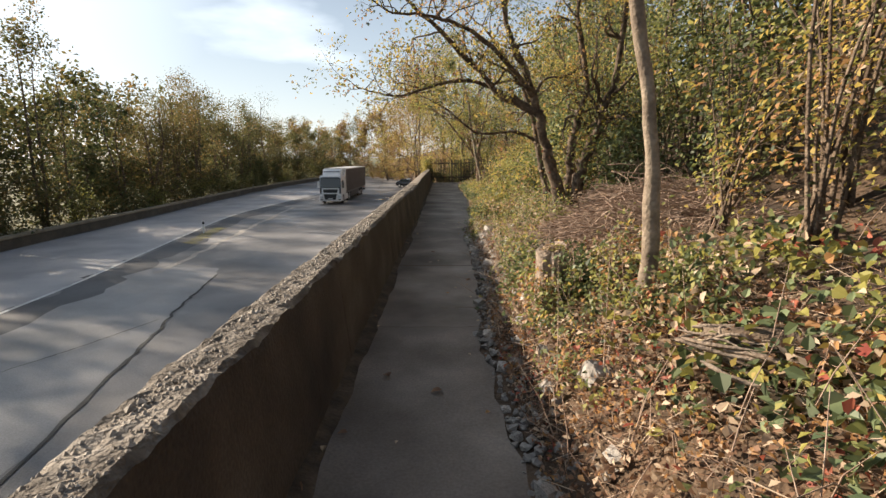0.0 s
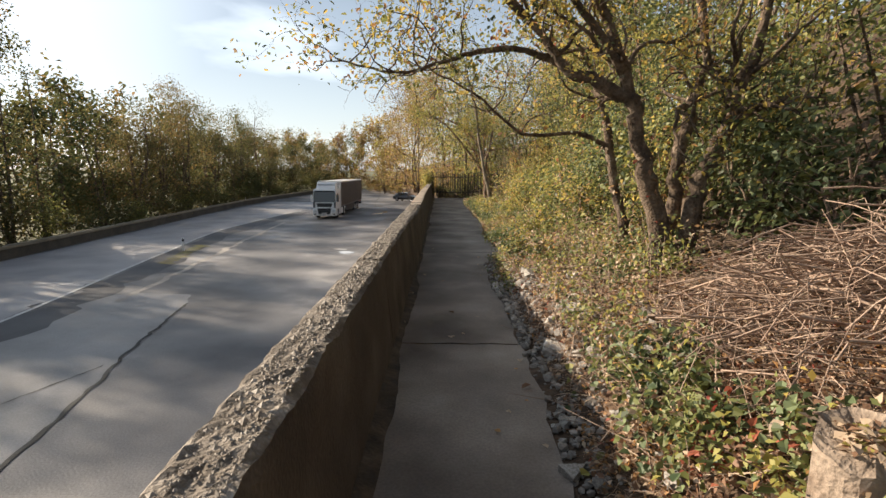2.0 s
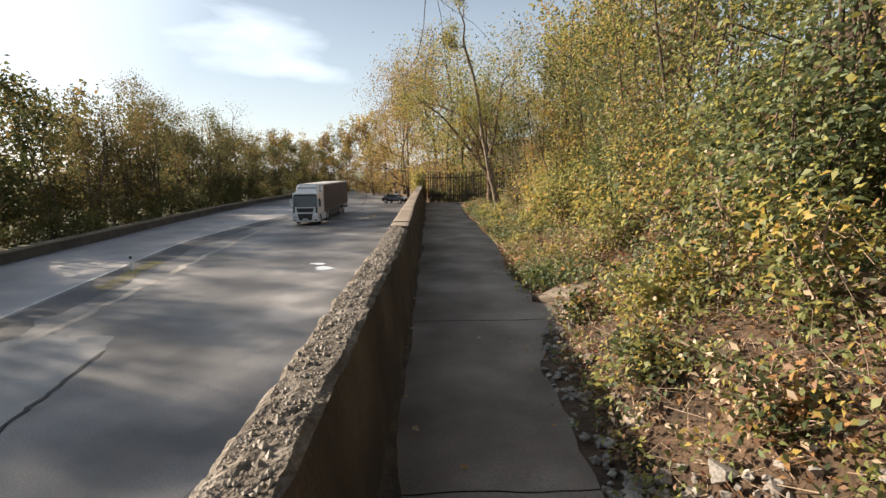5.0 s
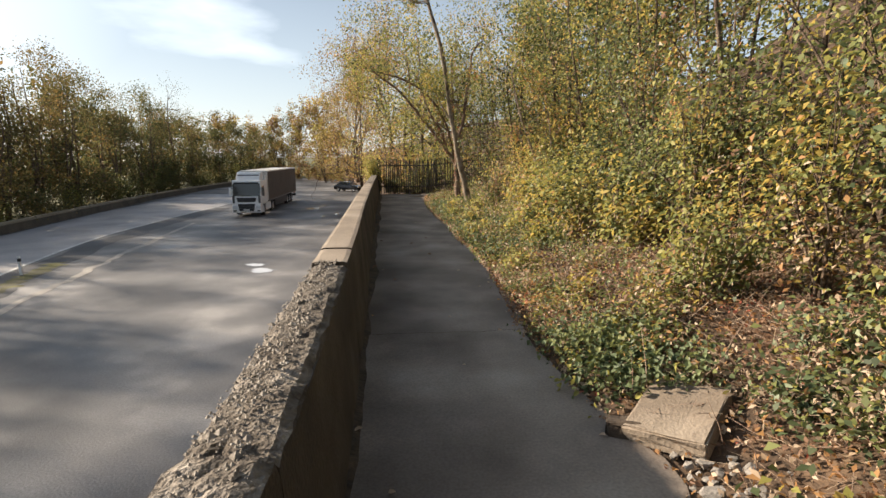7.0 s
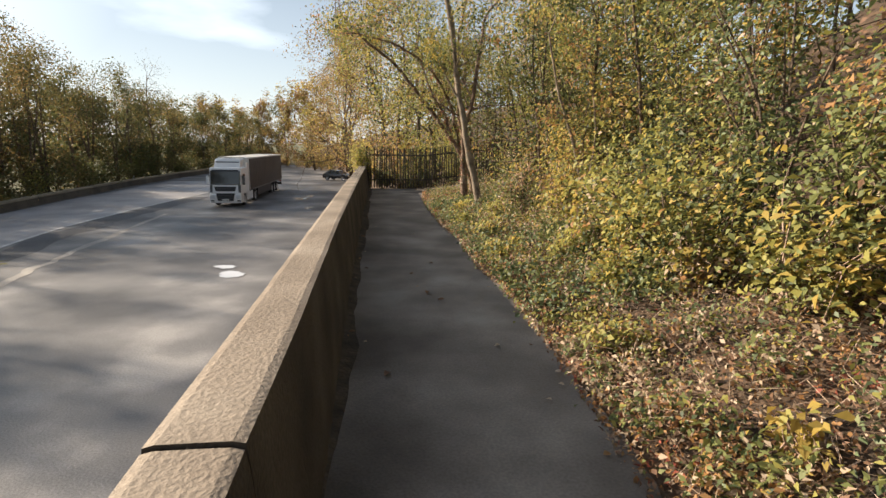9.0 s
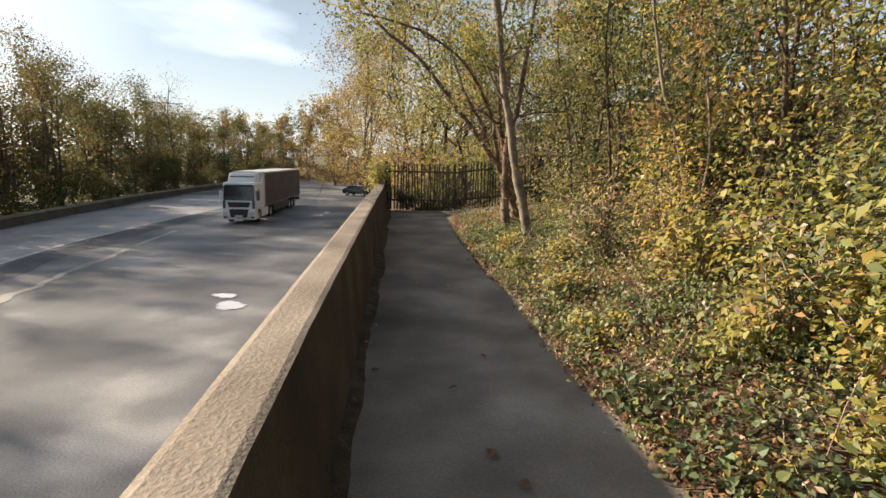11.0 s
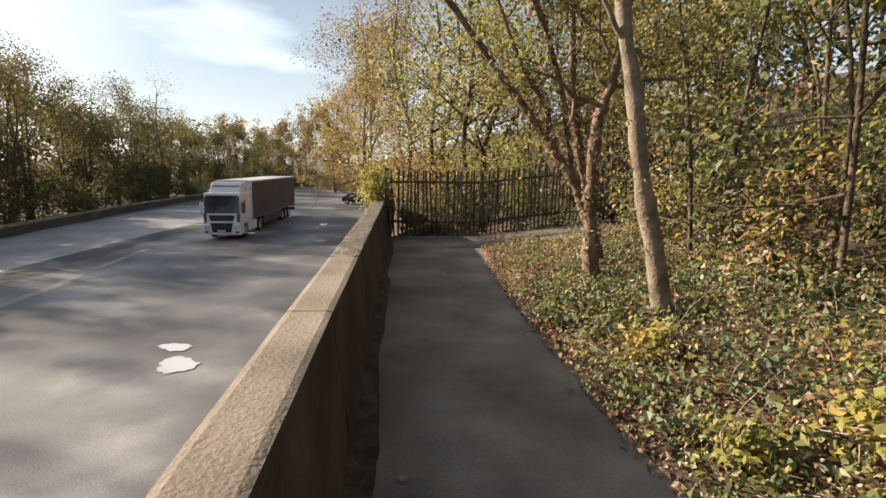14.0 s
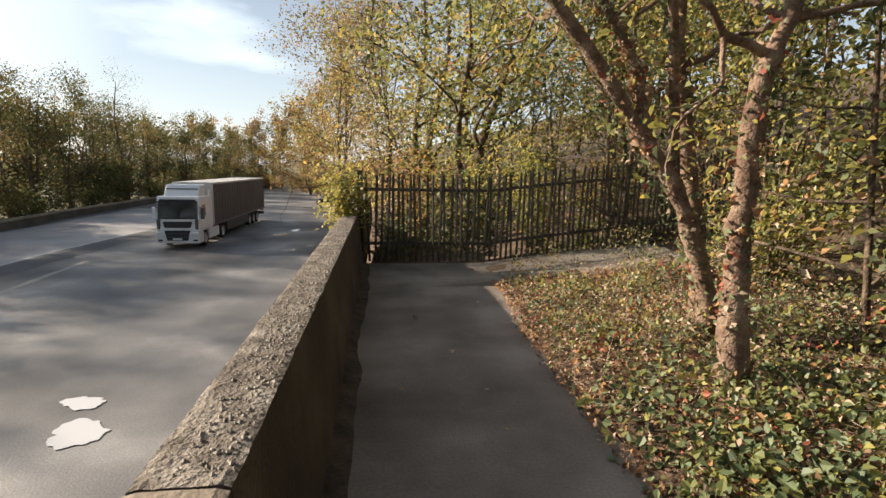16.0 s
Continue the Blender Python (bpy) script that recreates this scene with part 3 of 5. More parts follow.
def tree(x, y, z, h, spread, n, size, palette, seed, label, radius=0.14, stems=1, bark=None, clear=0.3, kids=3, level=2, lean=(0, 0), group="", up=0.35, tuft=0.35, wig=0.22):
    rng = np.random.default_rng(seed)
    top = tagged(new("tree"), label, "tree", group)
    top.location = (x, y, z)
    T, tips = Tubes(), []
    for s in range(stems):
        a = rng.uniform(0, 6.3)
        foot = np.array([math.cos(a), math.sin(a), 0]) * (0.18 * (stems > 1) * rng.uniform(0.4, 1.4))
        out = np.array([math.cos(a), math.sin(a), 0]) * spread * (0.4 if stems > 1 else 0.1) * rng.uniform(0.3, 1.0)
        hh = h * rng.uniform(0.8, 1.0)
        P = spline([foot - np.array([0, 0, 0.15]), foot + out * 0.3 + np.array([lean[0] * 0.25 + rng.normal() * 0.06 * spread, lean[1] * 0.25 + rng.normal() * 0.06 * spread, hh * 0.35]),
                    foot + out * 0.7 + np.array([lean[0] * 0.6 + rng.normal() * 0.1 * spread, lean[1] * 0.6 + rng.normal() * 0.1 * spread, hh * 0.7]), foot + out + np.array([lean[0], lean[1], hh])], 10)
        R = radius * (rng.uniform(0.6, 1.0) if stems > 1 else 1) * np.linspace(1, 0.15, 10)
        R[0] *= 1.35
        T.add(P, R, 6)
        for k in range(int(5 + kids * 2)):
            i = rng.integers(max(1, int(10 * clear)), 10)
            b = rng.uniform(0, 6.3)
            way = np.array([math.cos(b), math.sin(b), rng.uniform(0.15, 0.9)])
            grow(rng, T, tips, P[i], way, spread * rng.uniform(0.5, 0.95) * (1.15 - 0.5 * i / 10), R[i] * 0.6, level - 1, wig, 0.06, kids, 3)
        tips += list(P[7:])
    T.done("trunk", bark or BARK, top)
    c = clustered(rng, tips, n, tuft)
    c = c[c[:, 2] > 0.3]
    leaf_mesh("crown", rng, c, size, palette, top, up=up, facing=np.array(SUN_DIR))
    return top


P_GOLD = [(L_GOLD, 3), (L_LIME, 3), (L_GREEN, 2), (L_ORANGE, 2), (L_TAN, 1), (L_DARK, 1)]
P_LIME = [(L_LIME, 4), (L_GREEN, 4), (L_GOLD, 1.3), (L_DARK, 2), (L_ORANGE, 0.5)]
P_GREEN = [(L_GREEN, 4), (L_DARK, 4), (L_LIME, 1.2)]
P_AUTUMN = [(L_RUST, 4), (L_ORANGE, 0.8), (L_GOLD, 0.9), (L_BROWN, 1.2), (L_OLIVE, 3), (L_LIME, 1.2)]
P_LEFT = [(L_HAZE, 5), (L_OLIVE, 3), (L_DARK, 2), (L_RUST, 0.6)]
P_SCRUB = [(L_HAZE, 3), (L_GREEN, 2), (L_LIME, 1.2)]
P_WILLOW = [(L_OLIVE, 4), (L_RUST, 1.2), (L_HAZE, 2)]
P_MIX = [(L_GREEN, 3), (L_LIME, 1.8), (L_GOLD, 1.2), (L_TAN, 1.2), (L_BROWN, 1.5), (L_ORANGE, 1.2), (L_DARK, 2)]
P_DEEP = [(L_DARK, 4), (L_IVY, 2.5), (L_GREEN, 2), (L_LIME, 0.5)]
P_CARPET = [(L_IVY, 4), (L_GREEN, 2), (L_LIME, 1.6), (L_DARK, 1.2), (L_TAN, 1.2), (L_RED, 0.6), (L_ORANGE, 0.8)]
P_IVY = [(L_IVY, 5), (L_GREEN, 2), (L_LIME, 0.8), (L_DARK, 2)]
P_LITTER = [(L_BROWN, 4), (L_TAN, 2.6), (L_ORANGE, 1.8), (L_RED, 0.4)]


WOOD_Y = [10, 40, 44, 49, 53, 57, 63, 70, 79, 86, 95, 100, 106, 130, 160]
WOOD_TOP = [10.5, 10.4, 9.6, 7.6, 8.6, 9.4, 10.8, 9.8, 10.3, 10.0, 9.2, 8.0, 6.8, 7.6, 8.0]


def build_left_woods():
    rng = np.random.default_rng(20)
    # the row starts out of view; its unseen trees shade the near road
    y, i = 14.0, 0
    far = "trees beyond the road"
    while y < 150:
        h = (float(np.interp(y, WOOD_Y, WOOD_TOP)) - ROAD_Z) * rng.uniform(0.84, 0.97)
        x = float(barrier_x(y)) - rng.uniform(2.6, 5.0)
        if 36 < y < 46:
            tree(x, y, ROAD_Z, h, 2.0, 1500, 0.16, P_LEFT, 100 + i, "tall thin half-bare roadside tree", 0.12, 1, group=far, clear=0.2, kids=3, tuft=0.3)
        elif i % 3 == 1 or 55 < y < 70:
            tree(x, y, ROAD_Z, h, 3.4, 4200, 0.185, P_WILLOW, 100 + i, "broad rounded willow with olive autumn leaves", 0.18, 3, group=far, clear=0.1, kids=2, tuft=0.42)
        else:
            tree(x, y, ROAD_Z, h, 3.0, 2800, 0.215 if y < 100 else 0.3, P_LEFT, 100 + i, "roadside tree with thinning olive autumn leaves", 0.16, 2, group=far, clear=0.1, kids=2, tuft=0.45)
        shrub(float(barrier_x(y)) - rng.uniform(1.6, 2.6), y + 1.6, 2.2, rng.uniform(1.8, 4.2), 1500, 0.2, P_LEFT if i % 3 else P_SCRUB, 200 + i, "dense shrub behind the low roadside wall", 8, ROAD_Z, "shrubs beyond the road")
        shrub(float(barrier_x(y)) - rng.uniform(5.0, 7.5), y + 1.0, 3.4, h * rng.uniform(0.45, 0.62), 1300, 0.36, P_LEFT, 260 + i, "tall dense thicket behind the low roadside wall", 7, ROAD_Z, "shrubs beyond the road")
        y += rng.uniform(3.2, 4.4) if y < 95 else rng.uniform(5, 7)
        i += 1
    tree(-31.5, 91.5, ROAD_Z, 15.2, 3.6, 420, 0.16, P_LEFT, 299, "tall bare-branched tree above the roadside wood", 0.2, 1, group=far, clear=0.45, kids=4, level=3, tuft=0.4)
    for k, (x, y) in enumerate([(-36, 20), (-36, 29), (-37, 38), (-38, 50), (-40, 60), (-41, 70), (-42, 80), (-42, 90), (-43, 101), (-43, 113), (-40, 127)]):
        h = (float(np.interp(y + 4, WOOD_Y, WOOD_TOP)) - ROAD_Z) * 0.88
        tree(x, y, ROAD_Z, h, 4.8, 2300, 0.55, P_LEFT, 300 + k, "tall tree at the back of the roadside wood", 0.2, 2, group=far, clear=0.05, kids=2, tuft=0.8)


def build_right_far_trees():
    spots = [(2.2, 37), (0.9, 42), (3.5, 44), (-0.4, 49), (-0.9, 57), (1.8, 62), (-1.8, 67), (-3.0, 78), (-4.6, 90), (-7.2, 103), (-10.5, 115), (-15, 126), (-20.5, 134), (-26.5, 142), (-33, 149), (-40, 152), (-46, 150), (-38, 158), (-27, 158), (-52, 140)]
    for i, (x, y) in enumerate(spots):
        h = (7.5, 9.0, 9.5, 10, 10.5, 11, 10.5, 11, 12, 12.5, 13, 14, 14, 13, 13, 13, 13, 15, 15, 13)[i]
        z = -0.3 if y < 45 else -1.0 if y < 110 else ROAD_Z
        pal = P_LIME if i < 3 else P_LEFT if i > 15 else P_AUTUMN if i != 5 else P_MIX
        tree(x - (1.6 if 55 < y < 120 else 0), y, z, h * (1.15 if 45 < y < 120 else 1), 4.2 if y < 50 else 5.6, 6000 if y < 60 else 5600 if y < 110 else 3000, 0.13 if y < 60 else 0.2 if y < 110 else 0.42, pal, 400 + i, "spreading roadside tree turning orange and brown", 0.16, 2, group="trees past the fence", clear=0.08, kids=2, tuft=0.5)
    for i, (x, y) in enumerate([(1.2, 40), (1.4, 46), (0.4, 53), (-0.8, 62), (-2.2, 72), (-3.4, 82), (-3.4, 90), (-6.0, 97), (-7.6, 104), (-9.0, 110), (-11.2, 115), (-13, 121), (-15.4, 126), (-18, 131), (-21, 135), (-24, 138), (-28, 142)]):
        shrub(x, y, 2.2, 3.0, 1600, 0.22, P_AUTUMN, 450 + i, "autumn shrub at the roadside", 12, -1.2 if y < 110 else ROAD_Z, "shrubs past the fence")


def build_hill_wood():
    rng = np.random.default_rng(31)
    i = 0
    for y in np.arange(1, 41, 2.1):
        for x0 in (4.2, 7.0, 10.5):
            x = x0 + rng.uniform(-0.8, 0.9)
            yy = y + rng.uniform(-0.9, 0.9)
            if x0 == 10.5 and i % 2:
                i += 1
                continue
            pal = (P_DEEP, P_GREEN, P_LIME, P_DEEP, P_MIX)[i % 5] if yy < 18 else (P_GOLD, P_GREEN, P_LIME, P_GREEN, P_MIX)[i % 5]
            tree(x, yy, bank_at(x, min(yy, FENCE_Y)), rng.uniform(4.5, 7.0), 2.0, 2500 if x0 < 6 else 1100 if x0 < 9 else 700, 0.075 if x0 < 6 else 0.13 if x0 < 9 else 0.2, pal, 500 + i, "thin many-stemmed woodland tree with yellowing leaves", 0.05, 2 if x0 < 9 else 1, BARK, 0.1, 2, group="trees on the slope", lean=(-0.3, 0), tuft=0.2)
            i += 1


def build_back_wood():
    rng = np.random.default_rng(37)
    for i in range(22):
        x, y = rng.uniform(7, 17), 27 + i * 1.35
        z = bank_at(x, min(y, 32)) if y < 33 else 1.2 + 0.15 * x
        tree(x, y, z, rng.uniform(7, 10), 3.2, 1200, 0.25, (P_LIME, P_GREEN, P_MIX)[i % 3], 900 + i, "tall leafy woodland tree at the back of the slope", 0.08, 1, BARK, 0.05, 2, group="trees on the slope", tuft=0.4)


build_ground()
build_road_marks()
for i, (x, y, w, h) in enumerate([(-6.1, 34.05, 1.05, 0.95), (-6.68, 35.35, 0.85, 0.6), (-5.86, 55.5, 0.6, 1.2), (-4.84, 57.2, 0.5, 1.1), (-7.6, 62.5, 1.3, 1.4), (-7.0, 65, 0.8, 1.5)]):
    puddle(x, y, w, h, i)
build_barrier()
build_wall()
build_fence()
build_left_woods()
build_right_far_trees()
build_hill_wood()
build_back_wood()


# ---- trees beside the path ----
def stem_tree(x, y, z, stems, n, size, palette, seed, label, bark, limb=0.9, level=2, kids=2, start=0.45, tuft=0.12, ivy=0, branches=5, name="tree", droop=0.05, gnarl=0.12):
    """A tree whose stems follow given lines (from the foot), with limbs, twigs and leaves."""
    rng = np.random.default_rng(seed)
    top = tagged(new(name), label, "tree")
    top.location = (x, y, z)
    T, tips, skin = Tubes(), [], []
    for pts, r0, r1 in stems:
        P = spline(pts, 22)
        P[1:] += rng.normal(size=(21, 3)) * r0 * gnarl
        R = np.linspace(r0, r1, 22) * (1 + 0.10 * rng.normal(size=22))
        R[0] *= 1.3
        R[1] *= 1.1
        T.add(P, R, 12)
        skin += [(P[i], R[i]) for i in range(1, 15)]
        for _ in range(branches if r1 > 0.006 else 0):
            i = rng.integers(int(22 * start), 22)
            a = rng.uniform(0, 6.3)
            grow(rng, T, tips, P[i], (math.cos(a), math.sin(a), rng.uniform(-0.1, 0.8)), limb * rng.uniform(0.6, 1.2), max(R[i] * 0.5, 0.008), level, 0.3, droop, kids, 6, True)
        if r1 > 0.006:
            grow(rng, T, tips, P[-1], P[-1] - P[-3], limb, R[-1] * 0.9, level, 0.3, droop, kids, 6, True)
    T.done("trunk", bark, top)
    c = clustered(rng, tips, n, tuft)
    c = c[(c[:, 0] + x > 0.5) | (c[:, 2] + z > 2.3)]
    leaf_mesh("crown", rng, c, size, palette, top, up=0.3, fine=True, facing=np.array(SUN_DIR))
    if ivy:
        k = rng.integers(0, len(skin), ivy)
        d = unit(rng.normal(size=(ivy, 3)))
        c = np.array([skin[i][0] for i in k]) + d * np.array([[skin[i][1] + 0.015] for i in k]) + rng.normal(size=(ivy, 3)) * np.array([0.01, 0.01, 0.12])
        leaf_mesh("creeper", rng, c, 0.055, [(L_IVY, 3), (L_BROWN, 2), (L_TAN, 2), (L_RED, 1.2), (L_ORANGE, 1)], top, up=0.2, facing=d)
    return top


def rel(base, pts):
    return [(a - base[0], b - base[1], c - base[2]) for a, b, c in pts]


def build_path_trees():
    b = (1.36, 3.3, 0.70)
    stem_tree(*b, [(rel(b, [(1.36, 3.3, 0.6), (1.35, 3.3, 1.3), (1.27, 3.3, 2.0), (1.15, 3.3, 2.7), (1.1, 3.35, 4.2), (1.0, 3.4, 5.6)  ]), 0.052, 0.028)], 3200, 0.06, P_GOLD, 41,
              "slim straight pale-barked tree trunk rising from ivy", PALE_BARK, 1.2, 2, 2, 0.75)
    b = (1.72, 7.5, 0.55)
    stem_tree(*b, [
        (rel(b, [(1.72, 7.50, 0.50), (1.66, 7.45, 1.10), (1.55, 7.40, 1.44), (1.48, 7.40, 1.69), (1.39, 7.40, 1.97), (1.34, 7.40, 2.16), (1.26, 7.40, 2.43), (1.16, 7.40, 2.69), (0.90, 7.50, 3.30), (0.80, 7.70, 4.20)]), 0.1, 0.03),
        (rel(b, [(1.37, 7.40, 2.16), (1.03, 7.40, 2.33), (0.79, 7.40, 2.42), (0.58, 7.40, 2.65), (0.00, 7.20, 3.20), (-0.50, 7.10, 3.60)]), 0.06, 0.02),
        (rel(b, [(0.87, 7.70, 2.49), (0.44, 7.70, 2.65), (0.01, 7.70, 2.63), (-0.24, 7.70, 2.56), (-0.67, 7.70, 2.44), (-1.15, 7.80, 2.55)]), 0.034, 0.01),
        (rel(b, [(1.55, 8.55, 1.70), (1.45, 8.50, 1.88), (1.10, 8.40, 1.97), (0.56, 8.17, 1.94), (0.30, 8.05, 2.10), (-0.03, 7.95, 2.34), (-0.40, 7.90, 2.50)]), 0.03, 0.007),
        (rel(b, [(1.78, 7.65, 0.50), (1.87, 7.60, 1.22), (1.87, 7.60, 1.61), (1.94, 7.60, 1.99), (2.00, 7.60, 2.28), (2.05, 7.60, 2.60), (1.90, 7.60, 3.50)]), 0.075, 0.03),
        (rel(b, [(1.85, 7.40, 0.50), (1.95, 7.40, 1.19), (2.04, 7.40, 1.57), (2.20, 7.40, 1.97), (2.31, 7.40, 2.36), (2.39, 7.40, 2.66), (2.50, 7.30, 3.80)]), 0.095, 0.03),
        (rel(b, [(1.72, 8.40, 0.50), (1.70, 8.39, 1.00), (1.62, 8.50, 1.40), (1.51, 8.50, 1.98), (1.40, 8.50, 2.33), (1.30, 8.50, 2.63), (1.10, 8.50, 2.97), (0.60, 8.40, 3.60)]), 0.06, 0.015),
        (rel(b, [(1.26, 7.40, 2.43), (0.65, 7.10, 3.00), (0.00, 6.90, 3.30), (-0.70, 6.80, 3.35)]), 0.04, 0.012),
    ], 9500, 0.044, [(L_GOLD, 4), (L_LIME, 3), (L_GREEN, 2), (L_DARK, 1), (L_ORANGE, 1.2)], 42,
        "gnarled many-stemmed old tree arching over the path with sparse yellow leaves", BARK, 0.75, 2, 3, 0.5, tuft=0.08, ivy=420, branches=10, droop=0.06, gnarl=0.2)
    b = (1.95, 25.75, 0.36)
    stem_tree(*b, [(rel(b, [(1.98, 25.75, 0.2), (1.84, 25.75, 0.85), (1.68, 25.75, 1.45), (1.57, 25.75, 2.1), (1.40, 25.75, 2.9), (1.2, 25.8, 4.4), (0.8, 25.9, 5.8)]), 0.088, 0.05)], 3200, 0.06, P_LIME, 43,
              "leaning smooth pale tree trunk among ivy beside the path", PALE_BARK, 1.3, 2, 2, 0.62, ivy=120, gnarl=0.04)
    b = (2.1, 28.0, 0.3)
    stem_tree(*b, [
        (rel(b, [(2.3, 28.25, 0.25), (2.15, 28.2, 0.8), (1.84, 28.2, 1.46), (1.47, 28.2, 1.97), (0.8, 28.2, 2.78), (0.1, 28.0, 3.6), (-0.8, 27.6, 4.2)]), 0.085, 0.03),
        (rel(b, [(1.62, 28.2, 1.75), (1.52, 28.2, 2.1), (1.40, 28.2, 2.45), (1.05, 28.2, 3.0), (0.7, 28.4, 4.0)]), 0.05, 0.02),
        (rel(b, [(2.28, 28.35, 0.25), (2.15, 28.3, 1.1), (1.92, 28.3, 2.03), (1.82, 28.3, 2.87), (1.8, 28.4, 4.5)]), 0.08, 0.035),
        (rel(b, [(1.9, 27.4, 0.2), (1.86, 27.4, 0.9), (1.84, 27.4, 1.41), (1.87, 27.4, 2.11), (2.03, 27.4, 2.7), (2.3, 27.5, 4.4)]), 0.095, 0.04),
        (rel(b, [(1.9, 28.25, 1.4), (1.55, 27.9, 2.6), (0.9, 27.0, 3.4), (0.0, 26.2, 3.8), (-1.0, 25.6, 3.9)]), 0.04, 0.015),
    ], 9500, 0.06, P_LIME, 44, "four-stemmed leaning tree wrapped in reddish creeper beside the path", RED_BARK, 1.1, 2, 3, 0.5, tuft=0.14, ivy=2400, branches=6)
    b = (3.2, 22.7, 0.7)
    stem_tree(*b, [(rel(b, [(3.27, 22.7, 0.6), (3.1, 22.7, 1.4), (2.88, 22.6, 1.91), (2.65, 22.6, 2.5), (2.4, 22.5, 3.4)]), 0.035, 0.015), (rel(b, [(3.3, 22.8, 0.6), (3.5, 22.9, 1.8), (3.3, 23, 3.2)]), 0.025, 0.01)],
              1500, 0.06, P_GOLD, 45, "thin pale sapling leaning out of the undergrowth", PALE_BARK, 0.7, 1, 2, 0.5)


# ---- undergrowth ----
def build_shrubs():
    rng = np.random.default_rng(60)
    big = [(L_GREEN, 3), (L_IVY, 3), (L_LIME, 1.5), (L_DARK, 3)]
    spots = []
    for y in np.arange(9.3, 24.5, 0.62):
        x = float(edge(y)) + rng.uniform(1.2, 2.9)
        h = 0.35 + 0.6 * (x - float(edge(y))) * rng.uniform(0.7, 1.2)
        spots.append((x, y, rng.uniform(0.45, 0.75), h, 1500, 0.058, (P_LIME, P_GOLD, P_MIX, P_GREEN)[rng.integers(4)]))
    for y in np.arange(9.0, 26.0, 1.0):
        x = float(edge(y)) + rng.uniform(2.7, 3.8)
        spots.append((x, y, 0.95, rng.uniform(1.8, 3.2), 2300, 0.07, (P_LIME, P_DEEP, P_MIX, P_GREEN, P_DEEP)[rng.integers(5)]))
    spots += [(1.1, 9.6, 0.36, 0.34, 1000, 0.045, P_MIX), (0.95, 10.5, 0.32, 0.32, 1000, 0.045, P_LIME), (1.3, 11.2, 0.4, 0.55, 1300, 0.05, P_LIME), (1.05, 12.1, 0.32, 0.4, 1000, 0.05, P_MIX), (1.75, 10.2, 0.5, 0.75, 1400, 0.055, P_LIME)]
    spots += [(2.7, 12.0, 0.8, 2.3, 2600, 0.068, big), (2.3, 11.3, 0.6, 1.5, 1700, 0.065, big), (3.6, 13.6, 0.9, 2.8, 2600, 0.07, big), (3.6, 16.9, 0.9, 2.2, 2400, 0.065, P_GREEN), (2.4, 18.4, 0.7, 1.3, 1900, 0.07, P_LIME), (2.9, 19.6, 0.8, 1.6, 2000, 0.07, P_LIME)]
    spots += [(3.0, 5.4, 0.9, 2.2, 2600, 0.062, P_GREEN), (3.4, 7.0, 1.0, 2.8, 2600, 0.065, P_GREEN), (2.9, 8.7, 0.8, 2.1, 2200, 0.08, P_GREEN), (2.4, 9.2, 0.6, 1.6, 1500, 0.07, P_MIX), (3.9, 5.9, 1.0, 3.6, 2600, 0.09, P_GREEN)]
    spots += [(2.5, 3.4, 0.7, 2.3, 1300, 0.05, P_GOLD), (2.9, 2.7, 0.8, 2.8, 1600, 0.05, P_GOLD), (2.35, 4.3, 0.55, 1.6, 900, 0.05, P_GOLD), (3.3, 4.2, 0.8, 3.4, 1800, 0.055, P_GOLD)]
    spots += [(3.4, 26.2, 0.9, 1.5, 1700, 0.08, P_MIX), (4.2, 27.8, 1.0, 2.0, 2000, 0.09, P_GREEN), (3.9, 29.6, 0.8, 1.3, 1500, 0.08, P_MIX), (5.2, 30.6, 1.1, 2.4, 2000, 0.1, P_LIME), (5.0, 25.4, 1.0, 2.2, 2000, 0.1, P_LIME), (6.2, 28.0, 1.2, 3.0, 2400, 0.1, P_GREEN)]
    spots += [(1.2, 33.8, 0.8, 2.1, 2200, 0.09, P_LIME), (2.6, 34.3, 0.9, 2.4, 2400, 0.09, P_LIME), (4.2, 34.6, 1.0, 2.2, 2200, 0.09, P_MIX), (-0.1, 33.9, 0.6, 1.7, 1600, 0.08, P_MIX), (6, 34.8, 1.0, 2.2, 2000, 0.09, P_GREEN)]
    deep = [(L_DARK, 3), (L_IVY, 3), (L_GREEN, 2)]
    spots += [(2.35, 7.0, 0.55, 1.3, 1500, 0.07, deep), (2.7, 7.9, 0.7, 1.8, 1900, 0.07, deep), (2.15, 8.5, 0.55, 1.2, 1300, 0.06, P_LIME), (2.6, 6.5, 0.5, 1.0, 1000, 0.065, deep), (3.3, 11.8, 0.8, 2.6, 2200, 0.075, deep), (2.9, 13.2, 0.6, 1.7, 1500, 0.075, deep), (1.75, 13.1, 0.35, 0.34, 700, 0.05, deep), (2.3, 13.5, 0.4, 0.4, 800, 0.05, big), (2.0, 12.6, 0.4, 0.45, 800, 0.05, deep), (2.05, 15.2, 0.4, 0.45, 700, 0.05, P_MIX), (1.7, 14.6, 0.35, 0.4, 600, 0.045, P_MIX)]
    bright = [(L_LIME, 5), (L_GREEN, 2), (L_GOLD, 1.5)]
